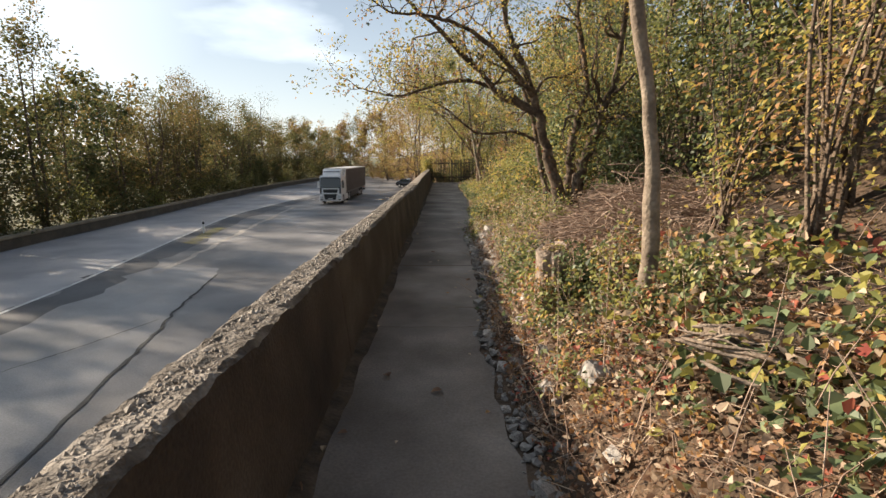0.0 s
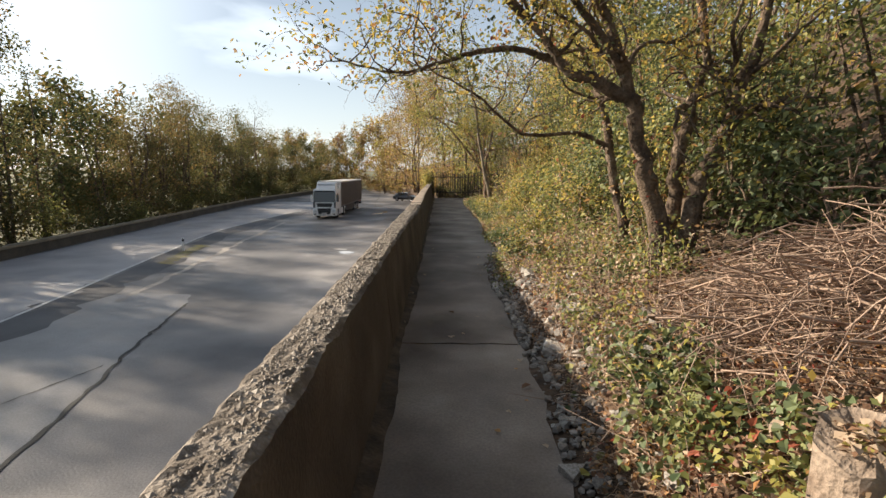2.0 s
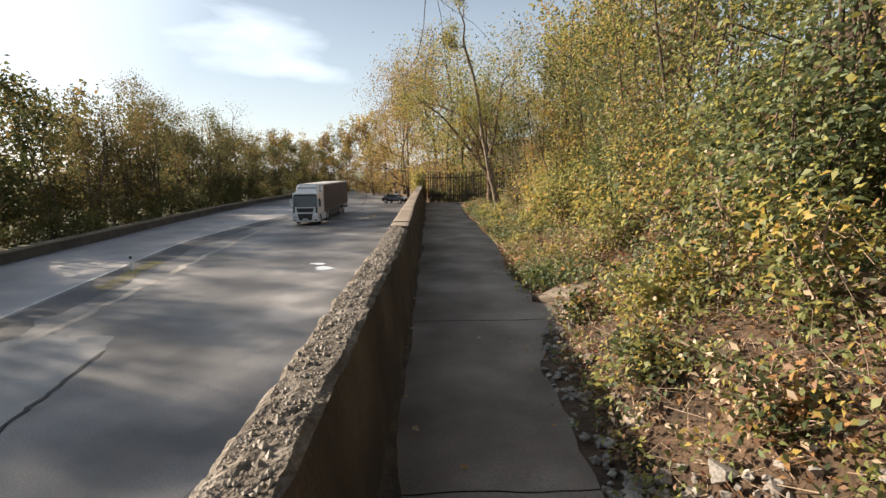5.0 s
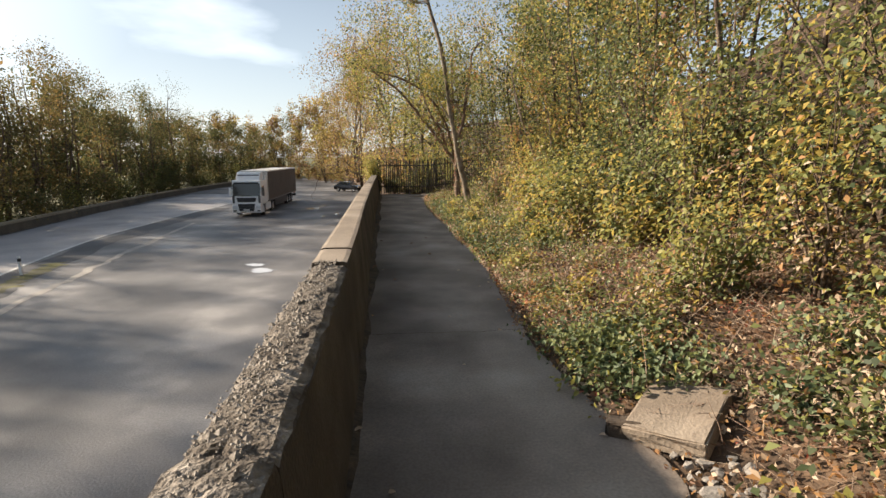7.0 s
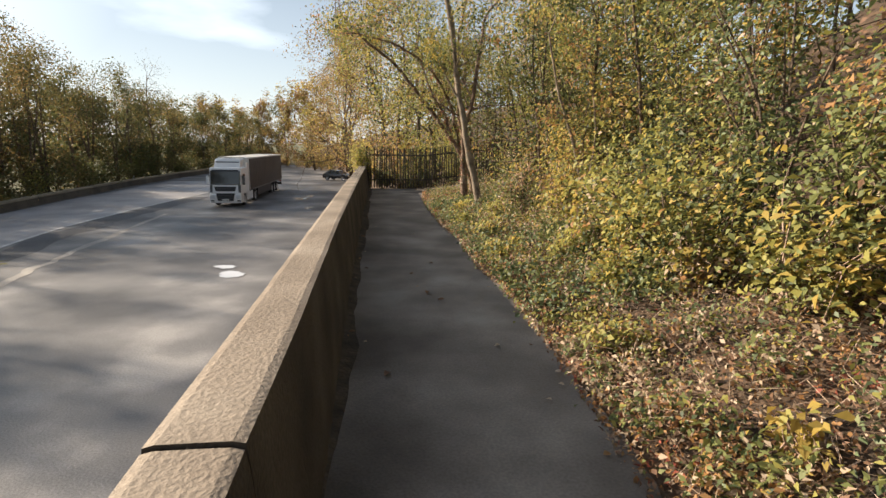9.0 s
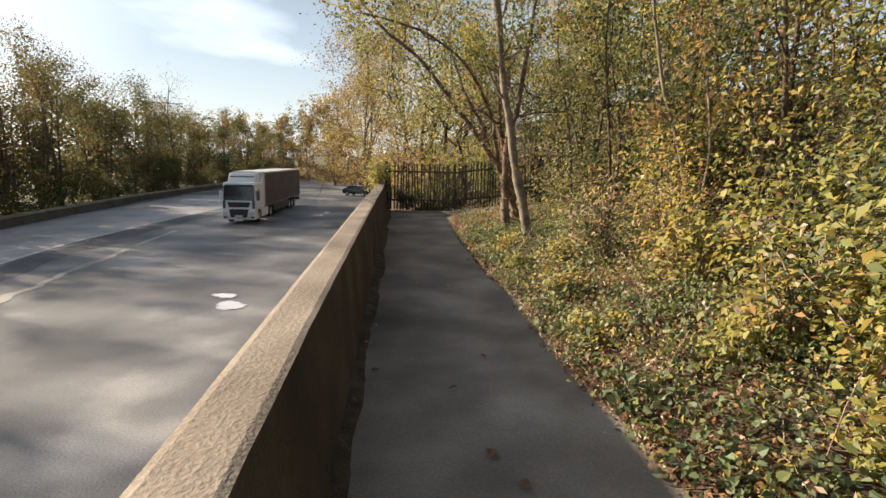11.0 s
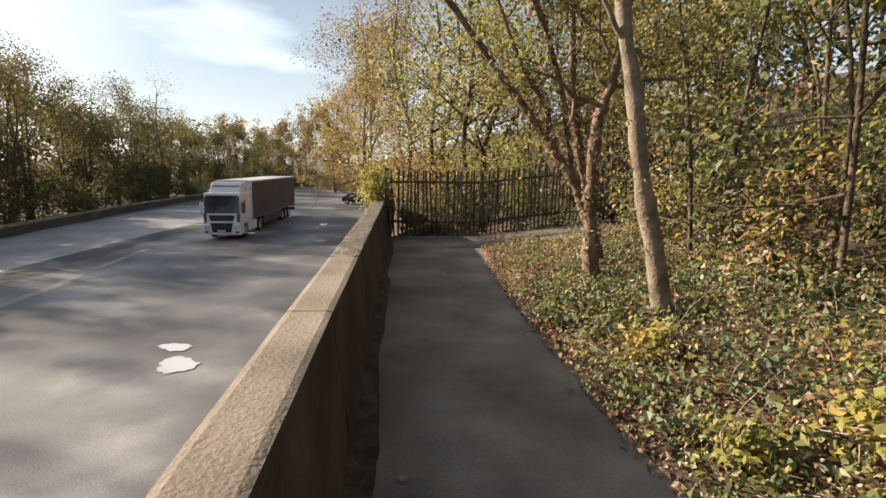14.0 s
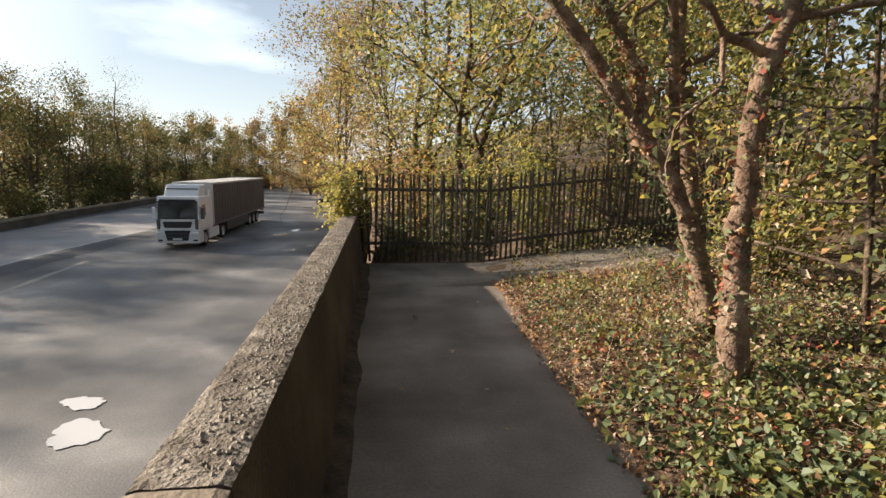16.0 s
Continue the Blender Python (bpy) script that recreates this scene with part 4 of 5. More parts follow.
    spots += [(1.6, 15.9, 0.16, 0.28, 120, 0.075, [(L_GOLD, 3), (L_LIME, 3)]), (2.5, 21.3, 0.42, 0.85, 800, 0.075, bright), (2.15, 19.9, 0.38, 0.5, 600, 0.075, bright), (1.9, 18.6, 0.35, 0.45, 500, 0.07, bright), (1.35, 20.8, 0.3, 0.32, 500, 0.06, bright), (1.5, 22.2, 0.34, 0.38, 600, 0.06, bright), (1.95, 23.4, 0.4, 0.45, 600, 0.065, bright), (1.3, 23.6, 0.25, 0.28, 400, 0.06, bright), (1.35, 17.4, 0.28, 0.3, 400, 0.055, bright), (2.7, 17.2, 0.6, 1.0, 1200, 0.08, bright), (3.1, 20.6, 0.7, 1.3, 1300, 0.08, bright), (1.5, 25.0, 0.3, 0.35, 450, 0.065, bright)]
    # low dark growth added behind the fence, also standing in for shade there
    spots += [(x, FENCE_Y + 0.55, 0.5, 0.75, 900, 0.06, P_GREEN) for x in (-0.3, 0.6, 1.5, 2.4, 3.3, 4.3)]
    for i, (x, y, r, h, n, s, pal) in enumerate(spots):
        shrub(x, y, r, h, n, s, pal, 700 + i, "leafy green and yellow shrub on the slope" if pal is not P_GREEN else "dense dark green shrub on the slope", 8, None if y < FENCE_Y else 0.0, "shrubs on the slope")
    # golden ivy bush on the end of the wall
    shrub(0.80, 3.94, 0.2, 0.44, 650, 0.045, [(L_TAN, 3), (L_GREEN, 2), (L_ORANGE, 2), (L_LIME, 1)], 791, "low withered weeds round the foot of the stump", 8)
    shrub(1.06, 3.96, 0.22, 0.46, 620, 0.05, P_IVY, 792, "low green ivy round the foot of the stump", 8)
    shrub(-0.98, FENCE_Y - 0.2, 0.42, 1.1, 1900, 0.07, [(L_LIME, 5), (L_GOLD, 2), (L_GREEN, 1)], 790, "bright yellow-green ivy bush at the end of the wall", 14, 0.58)


def scatter(rng, n, y0, y1, d0, d1, lift=0.0, bias=1.0):
    y = rng.uniform(y0, y1, n)
    d = d0 + (d1 - d0) * rng.random(n) ** bias
    x = edge(y) + d
    return np.stack([x, y, bank(x, y) + 0.02 + lift * rng.random(n)], 1)


def open_litter(p):
    """True where the bank lies bare under fallen leaves, and round the broken slab."""
    x, y = p[:, 0], p[:, 1]
    a = (x > 0.88) & (x < 1.6) & (y > 12.3) & (y < 13.55)
    b = ((x - 2.15 - 0.18 * np.sin(y * 5)) / 0.5) ** 2 + ((y - 14.1) / 0.6) ** 2 < 1
    c = ((x - 2.75) / 0.55) ** 2 + ((y - 16.0 - 0.2 * np.sin(x * 6)) / 0.7) ** 2 < 1
    pile = (x > 1.15 + 0.1 * np.sin(y * 7)) & (x < 2.5) & (y > 4.5) & (y < 6.7)
    return a | b | c | pile


def build_ground_cover():
    rng = np.random.default_rng(70)
    c = np.concatenate([scatter(rng, 9500, -0.5, 5.5, 0.08, 1.5, 0.08, 1.0), scatter(rng, 8000, -1, 12, 0.12, 1.6, 0.04, 1.1), scatter(rng, 5500, 12, 19, -0.06, 2.4, 0.05, 1.1), scatter(rng, 7500, 19, 31.2, -0.08, 1.8, 0.06, 1.3), scatter(rng, 6000, -1, 32, 1.2, 5.0, 0.05), scatter(rng, 8000, 12, 17.5, 0.3, 2.8, 0.05), scatter(rng, 4200, 26, 31.2, 0.1, 3.2, 0.05), scatter(rng, 9000, 20, 31.0, -0.10, 1.7, 0.10, 1.2), scatter(rng, 2500, 15, 20, -0.08, 0.5, 0.06), scatter(rng, 3000, 2, 9, 0.25, 1.2, 0.08)])
    tagged(leaf_mesh("leaf_litter", rng, c, 0.036, P_LITTER, None, up=0.45, width=0.3), "brown and tan fallen leaves covering the bank", "leaf litter")
    # ivy carpets
    for k, (n, y0, y1, d0, d1, size) in enumerate([(2300, 0.2, 3.8, 0.75, 2.3, 0.065), (900, 3.6, 5.0, 0.55, 1.5, 0.055), (900, 4.9, 6.3, 0.4, 0.8, 0.05), (2200, 13.6, 14.9, 0.08, 0.75, 0.042), (11500, 18.0, 27.5, -0.10, 2.6, 0.05), (5000, 26.0, 31.0, 0.05, 3.2, 0.045)]):
        m = max(8, n // 20)
        cen = scatter(rng, m, y0, y1, d0, d1)
        p = cen[rng.integers(0, m, n)] + rng.normal(size=(n, 3)) * np.array([0.14, 0.14, 0.0])
        p[:, 2] = bank(p[:, 0], p[:, 1]) + rng.uniform(0.02, 0.20, n)
        p = p[(p[:, 0] > edge(p[:, 1]) - 0.14) & ~open_litter(p)]
        tagged(leaf_mesh("ivy", rng, p, size, P_CARPET if k in (0, 1, 5) else P_IVY, None, up=0.4, width=0.42, fine=True, facing=np.array(SUN_DIR)), "green ivy carpet over the bank", "ivy")
    # weeds: tufts of small leaves
    n = 1250
    cen = np.concatenate([scatter(rng, 35, 0.4, 3.2, 0.4, 1.5), scatter(rng, 110, 2.8, 5, 0.3, 1.3), scatter(rng, 170, 5.0, 9, 0.4, 1.25), scatter(rng, 60, 7.0, 9, 0.8, 1.6), scatter(rng, 420, 9, 15, 0.12, 2.2), scatter(rng, 90, 15, 18, 0.05, 0.6), scatter(rng, 120, 15, 18, 0.8, 2.4), scatter(rng, 400, 18, 24, 0.0, 2.4), scatter(rng, 250, 24, 32, 0.1, 3.0)])
    cen = cen[~open_litter(cen)]
    reach = np.minimum(0.10 + 0.22 * (cen[:, 0] - edge(cen[:, 1])), 0.5) * rng.uniform(0.5, 1.3, len(cen))
    k = rng.integers(0, len(cen), 46000)
    p = cen[k] + rng.normal(size=(len(k), 3)) * np.array([0.075, 0.075, 0])
    p[:, 2] += reach[k] * rng.uniform(0.1, 1.0, len(k))
    for half, (pal, lab) in enumerate((([(L_LIME, 3), (L_GREEN, 3), (L_TAN, 1.2), (L_BROWN, 1.2), (L_DARK, 1.5)], "yellow-green weeds growing over the bank"), ([(L_GREEN, 4), (L_TAN, 1.6), (L_GOLD, 0.8), (L_ORANGE, 0.8), (L_IVY, 2), (L_DARK, 1.5)], "mixed green and withered weeds growing over the bank"))):
        sel = (k % 2) == half
        tagged(leaf_mesh("weeds", rng, p[sel], 0.042, pal, None, up=0.35, width=0.27, fine=False, facing=np.array(SUN_DIR)), lab, "weeds")
    # straw, bramble runners and fine twigs lying in the litter
    q = np.concatenate([scatter(rng, 8000, -0.5, 9, 0.1, 2.0, 0.10), scatter(rng, 6000, 9, 18, 0.1, 2.8, 0.10), scatter(rng, 5000, 18, 31, 0.0, 2.8, 0.10)])
    d = unit(rng.normal(size=q.shape) * np.array([1, 1, 0.35])) * rng.uniform(0.03, 0.12, (len(q), 1))
    side = unit(np.cross(d, rng.normal(size=q.shape))) * rng.uniform(0.0012, 0.003, (len(q), 1))
    co = np.stack([q - d - side, q + d - side * 0.5, q + d + side * 0.5, q - d + side], 1)
    tagged(quads("straw", co, [TWIG, L_TAN, L_BROWN], pick(rng, len(q), [2, 2, 1])), "dry straw and fine twigs strewn over the bank", "straw", kind="stuff")
    # dry stalks
    T = Tubes()
    foot = np.concatenate([scatter(rng, 240, 0.5, 8.5, 0.15, 1.3), scatter(rng, 300, 3, 13, 0.3, 2.4), scatter(rng, 420, 13, 30, 0.25, 2.8)])
    for q in foot:
        d = rng.normal(size=3) * 0.2
        h = rng.uniform(0.06, 0.28)
        T.add([q - np.array([0, 0, 0.03]), q + d * 0.4 + np.array([0, 0, h * 0.6]), q + d + np.array([0, 0, h])], [0.004, 0.003, 0.0015], 3)
    tagged(T.done("dry_stalks", TWIG), "dry brown stalks standing among the weeds", "stalks", kind="stuff")


# ---- things on the bank and path ----
def build_stump():
    rng = np.random.default_rng(80)
    stump = tagged(new("tree_stump"), "weathered split tree stump among ivy and stones", "stump")
    stump.location = (0.93, 4.20, 0.24)
    n, rows, v, f = 26, [0, 0.05, 0.13, 0.27, 0.40, 0.50, 0.56], [], []
    ph = rng.uniform(0, 6.3, 3)
    for k, z in enumerate(rows):
        for j in range(n):
            a = 2 * math.pi * j / n
            r = 0.125 + 0.04 * math.exp(-z * 9) + 0.007 * math.sin(3 * a + ph[0]) + 0.004 * math.sin(7 * a + ph[1]) + 0.008 * noise.noise((a * 3, z * 5, 1))
            if j == 18:
                r -= 0.012
            v.append((r * math.cos(a) - 0.03 * z, r * math.sin(a) * 1.15, z + (0.05 * math.cos(a - 1) + 0.025 * rng.random()) * (k >= 5)))
    for k in range(len(rows) - 1):
        for j in range(n):
            f.append((k * n + j, k * n + (j + 1) % n, (k + 1) * n + (j + 1) % n, (k + 1) * n + j))
    mesh("trunk", v, f, CUT_WOOD, stump)
    top = [(x * 0.99, y * 0.99, z) for x, y, z in v[-n:]] + [(x * 0.5, y * 0.5, 0.55 + 0.02 * rng.random()) for x, y, z in v[-n:]] + [(0, 0, 0.53)]
    f = [(j, (j + 1) % n, n + (j + 1) % n, n + j) for j in range(n)] + [(n + j, n + (j + 1) % n, 2 * n) for j in range(n)]
    tagged(mesh("cut_face", top, f, CUT_WOOD, stump), "weathered grey cut face")
    c = np.stack([rng.normal(size=160) * 0.06, rng.normal(size=160) * 0.07, np.full(160, 0.56) + rng.uniform(0, 0.05, 160)], 1)
    leaf_mesh("moss_and_leaves", rng, c, 0.04, [(L_BROWN, 2), (L_LIME, 1), (L_TAN, 2)], stump, up=0.7)


def build_rotten_log():
    rng = np.random.default_rng(81)
    log = tagged(new("rotten_log"), "splintered rotten log lying on the leafy bank", "log")
    log.location = (1.62, 2.15, bank_at(1.62, 2.15) + 0.0)
    T = Tubes()
    for k in range(90):
        a = np.array([rng.normal() * 0.12 - 0.26, rng.normal() * 0.10 + 0.14, rng.uniform(-0.03, 0.05)])
        b = a + np.array([rng.uniform(0.2, 0.6), rng.uniform(-0.5, 0.05), rng.uniform(-0.08, 0.10)])
        b = a + (b - a) * rng.uniform(0.3, 1.0)
        T.add(spline([a, a * 0.6 + b * 0.4 + rng.normal(size=3) * 0.03, b], 6), rng.uniform(0.003, 0.015) * np.array([0.4, 1, 0.8, 1.1, 0.6, 0.1]), 4)
    T.done("splinters", CUT_WOOD, log)
    T = Tubes()
    T.add([(-0.36, 0.2, 0.02), (-0.1, 0.08, 0.04), (0.15, -0.08, 0.04), (0.4, -0.2, 0.01)], [0.05, 0.07, 0.06, 0.03], 10)
    T.done("core", BARK, log)
    c = np.stack([rng.uniform(-0.3, 0.4, 160), rng.uniform(-0.25, 0.25, 160), rng.uniform(0.02, 0.10, 160)], 1)
    leaf_mesh("leaves_on_log", rng, c, 0.05, P_LITTER, log, up=0.6)


def build_brush_pile():
    rng = np.random.default_rng(82)
    pile = tagged(new("brush_pile"), "heap of cut dry reddish-brown branches on the bank", "brush pile")
    pile.location = (1.75, 5.55, bank_at(1.75, 5.55))
    T = Tubes()
    for k in range(1100):
        c = np.array([rng.uniform(-0.5, 1.2), rng.normal() * 0.5, 0])
        heap = 0.52 * math.exp(-((c[0] - 0.35) / 0.8) ** 2 - (c[1] / 0.85) ** 2)
        c[2] = bank_at(c[0] + 1.75, c[1] + 5.55) - pile.location.z + rng.random() * heap
        a = rng.normal() * 0.75
        L = rng.uniform(0.25, 0.85)
        d = np.array([math.cos(a), math.sin(a) * 0.8, rng.normal() * 0.16]) * L / 2
        bow = rng.normal(size=3) * 0.07
        r = rng.choice([0.003, 0.004, 0.006, 0.009], p=[0.35, 0.35, 0.2, 0.1])
        P = spline([c - d, c + bow + np.array([0, 0, 0.02]), c + d], 5)
        T.add(P, np.linspace(r, r * 0.4, 5), 4)
    tagged(T.done("sticks", TWIG, pile), kind="stuff")


def hull_mesh(name, rng, mat, flat=0.65, n=13):
    bm = bmesh.new()
    for p in unit(rng.normal(size=(n, 3))) * rng.uniform(0.75, 1.0, (n, 1)) * np.array([1, 0.8, flat]):
        bm.verts.new(p)
    res = bmesh.ops.convex_hull(bm, input=bm.verts)
    bmesh.ops.delete(bm, geom=[g for g in res["geom_interior"] if isinstance(g, bmesh.types.BMVert)], context="VERTS")
    me = bpy.data.meshes.new(name)
    bm.to_mesh(me)
    bm.free()
    me.materials.append(mat)
    return me


def build_rubble():
    rng = np.random.default_rng(83)
    kinds = [hull_mesh("stone", rng, STONE) for _ in range(9)]
    rest_v, rest_f = [], []
    for k in range(1700):
        y = rng.choice([rng.uniform(5.5, 9.8), rng.uniform(0.8, 5.5), rng.uniform(9.8, 13.4)], p=[0.62, 0.25, 0.13])
        wide = 0.85 if 5.5 < y < 9.4 else 0.34
        d = abs(rng.normal()) * wide * 0.5 + 0.0
        big = k < 290
        s = (rng.choice([0.035, 0.05, 0.075, 0.1], p=[0.4, 0.34, 0.2, 0.06]) if big else rng.choice([0.02, 0.03, 0.042])) * rng.uniform(0.8, 1.25)
        x = float(edge(y)) + d
        m = pose(x, y, bank_at(x, y) + s * (0.42 if big else 0.6), rng.uniform(-25, 25), rng.uniform(-25, 25), rng.uniform(0, 360)) @ Matrix.Scale(s, 4)
        if not big:
            o = len(rest_v)
            rest_v += [m @ v.co for v in kinds[k % 9].vertices]
            rest_f += [tuple(o + i for i in p.vertices) for p in kinds[k % 9].polygons]
            continue
        ob = tagged(new("rubble_stone", kinds[k % 9]), "grey broken rubble stone at the path edge", "stone", "rubble along the path")
        ob.matrix_world = m
    tagged(mesh("rubble", rest_v, rest_f, STONE), "small grey rubble and gravel along the path edge", "rubble", kind="stuff")


def chunk(name, size, at, turn, mat, label, category, seed):
    """A broken slab with chipped, bevelled edges."""
    rng = np.random.default_rng(seed)
    bm = bmesh.new()
    bmesh.ops.create_cube(bm, size=1.0)
    bmesh.ops.scale(bm, vec=size, verts=bm.verts)
    bmesh.ops.bevel(bm, geom=bm.edges[:], offset=0.012, segments=1, affect="EDGES")
    bmesh.ops.subdivide_edges(bm, edges=bm.edges[:], cuts=2, use_grid_fill=True)
    for v in bm.verts:
        v.co += Vector(rng.normal(size=3)) * 0.004
    me = bpy.data.meshes.new(name)
    bm.to_mesh(me)
    bm.free()
    me.materials.append(mat)
    ob = tagged(new(name, me), label, category)
    ob.matrix_world = pose(*at, *turn)
    return ob


def build_debris():
    chunk("concrete_block", (0.44, 0.62, 0.11), (1.22, 13.40, 0.09), (7, -6, -46), COPING, "broken tan concrete slab lying at the path edge", "concrete block", 84)
    chunk("concrete_block", (0.16, 0.2, 0.1), (0.90, 13.40, 0.03), (-8, 12, 60), CONCRETE, "small broken piece of path concrete", "concrete block", 85)
    chunk("rock", (0.15, 0.13, 0.12), (0.88, 2.75, bank_at(0.88, 2.75) + 0.04), (20, 15, 30), STONE, "angular tan rock among fallen leaves", "rock", 86)
    for k, (x, y, w) in enumerate([(0.78, 4.5, 0.13), (0.68, 4.15, 0.11), (0.80, 3.75, 0.14), (0.62, 3.85, 0.09), (0.72, 3.4, 0.12), (0.74, 4.9, 0.10), (0.66, 3.0, 0.1)]):
        chunk("rock", (w, w * 0.8, w * 0.65), (x, y, bank_at(x, y) + 0.03), (k * 13 - 25, 20 - k * 9, k * 40), STONE, "angular tan rock among fallen leaves", "rock", 180 + k)
    chunk("rock", (0.14, 0.2, 0.09), (0.66, 6.9, bank_at(0.66, 6.9) + 0.04), (10, -15, 70), STONE, "angular grey rock in the rubble", "rock", 87)
    rng = np.random.default_rng(88)
    leaves = []
    for k, m in enumerate((L_TAN, L_BROWN, L_ORANGE, L_TAN)):
        co = leaf_quads(rng, np.zeros((1, 3)), np.array([0.055]), up=0.97, width=0.4, fine=True)
        me = bpy.data.meshes.new("fallen_leaf")
        v = co.reshape(-1, 3)
        v[:, 2] -= v[:, 2].min()
        me.from_pydata([tuple(p) for p in v], [], [(0, 1, 2, 3), (4, 5, 6, 7)])
        me.materials.append(m)
        leaves.append(me)
    for k in range(150):
        y = rng.uniform(0.8, 32)
        side = rng.random()
        x = WALL_IN + 0.06 + abs(rng.normal()) * 0.09 if side < 0.35 else float(edge(y)) - abs(rng.normal()) * 0.14 if side < 0.7 else rng.uniform(WALL_IN + 0.1, float(edge(y)))
        ob = tagged(new("fallen_leaf", leaves[k % 4]), "dry curled fallen leaf on the concrete path", "leaf", "leaves on the path")
        ob.matrix_world = pose(x, y, 0.014, rng.uniform(-8, 8), rng.uniform(-8, 8), rng.uniform(0, 360)) @ Matrix.Scale(rng.uniform(0.5, 1.3), 4)


# ---- vehicles ----
PAINT = plain("white_truck_paint", (0.82, 0.82, 0.81), 0.35, 0, 0.4)
GREY_PAINT = surface("grey_trim_plastic", [(0.07, 0.07, 0.072), (0.11, 0.11, 0.11)], 3, 0.5, 0.1, 40)
BLACK = surface("black_plastic", [(0.015, 0.015, 0.016), (0.03, 0.03, 0.03)], 3, 0.55, 0.1, 40)
SCREEN = plain("dark_windscreen_glass", (0.012, 0.014, 0.016), 0.06, 0, 0.6)
# brown curtain, base lowered further for the side turned from the sun
CURTAIN = surface("shaded_taupe_tarpaulin", [(0.055, 0.042, 0.034), (0.085, 0.067, 0.055)], 0.6, 0.6, 0.15, 14)
ROOF = surface("pale_trailer_roof", [(0.5, 0.47, 0.43), (0.62, 0.59, 0.55)], 0.6, 0.5, 0.1, 10)
RUBBER = surface("tyre_rubber", [(0.018, 0.018, 0.018), (0.035, 0.034, 0.033)], 6, 0.85, 0.3, 50)
STEEL = plain("wheel_steel", (0.42, 0.42, 0.42), 0.4, 0.8)
LAMP = plain("headlamp_glass", (0.75, 0.77, 0.78), 0.1, 0.1, 0.5)
PLATE = plain("number_plate", (0.7, 0.7, 0.66), 0.5)
DARK_CAR = plain("dark_car_paint", (0.018, 0.020, 0.024), 0.25, 0.2, 0.7)


def block(name, x0, x1, y0, y1, z0, z1, mat, parent, bevel=0.03, taper=None):
    """A bevelled body; taper moves chosen corners: {(ix, iy, iz): (dx, dy, dz)}."""
    bm = bmesh.new()
    bmesh.ops.create_cube(bm, size=1.0)
    for v in bm.verts:
        key = (int(v.co.x > 0), int(v.co.y > 0), int(v.co.z > 0))
        v.co = Vector(((x0, x1)[key[0]], (y0, y1)[key[1]], (z0, z1)[key[2]]))
        for k, d in (taper or {}).items():
            if all(a is None or a == b for a, b in zip(k, key)):
                v.co += Vector(d)
    if bevel:
        bmesh.ops.bevel(bm, geom=bm.edges[:], offset=bevel, segments=2, affect="EDGES", profile=0.6)
    me = bpy.data.meshes.new(name)
    bm.to_mesh(me)
    bm.free()
    me.materials.append(mat)
    ob = new(name, me)
    ob.parent = parent
    return ob


def wheel(parent, x, y, r, w):
    hub = new("wheel")
    hub.parent = parent
    hub.location = (x, y, r)
    n = 28
    prof = [(-w / 2, r * 0.62), (-w / 2, r * 0.93), (-w * 0.36, r), (w * 0.36, r), (w / 2, r * 0.93), (w / 2, r * 0.62)]
    v = [(o, q * math.cos(2 * math.pi * i / n), q * math.sin(2 * math.pi * i / n)) for i in range(n) for o, q in prof]
    k = len(prof)
    f = [(i * k + j, i * k + j + 1, ((i + 1) % n) * k + j + 1, ((i + 1) % n) * k + j) for i in range(n) for j in range(k - 1)]
    mesh("tyre", v, f, RUBBER, hub, smooth=True)
    prof = [(-w * 0.5, r * 0.62), (-w * 0.3, r * 0.5), (-w * 0.3, r * 0.25), (-w * 0.45, r * 0.2), (-w * 0.45, 0.001), (w * 0.45, 0.001), (w * 0.45, r * 0.2), (w * 0.3, r * 0.25), (w * 0.3, r * 0.5), (w * 0.5, r * 0.62)]
    v = [(o, q * math.cos(2 * math.pi * i / n), q * math.sin(2 * math.pi * i / n)) for i in range(n) for o, q in prof]
    k = len(prof)
    f = [(i * k + j, i * k + j + 1, ((i + 1) % n) * k + j + 1, ((i + 1) % n) * k + j) for i in range(n) for j in range(k - 1)]
    mesh("rim", v, f, STEEL, hub, smooth=True)


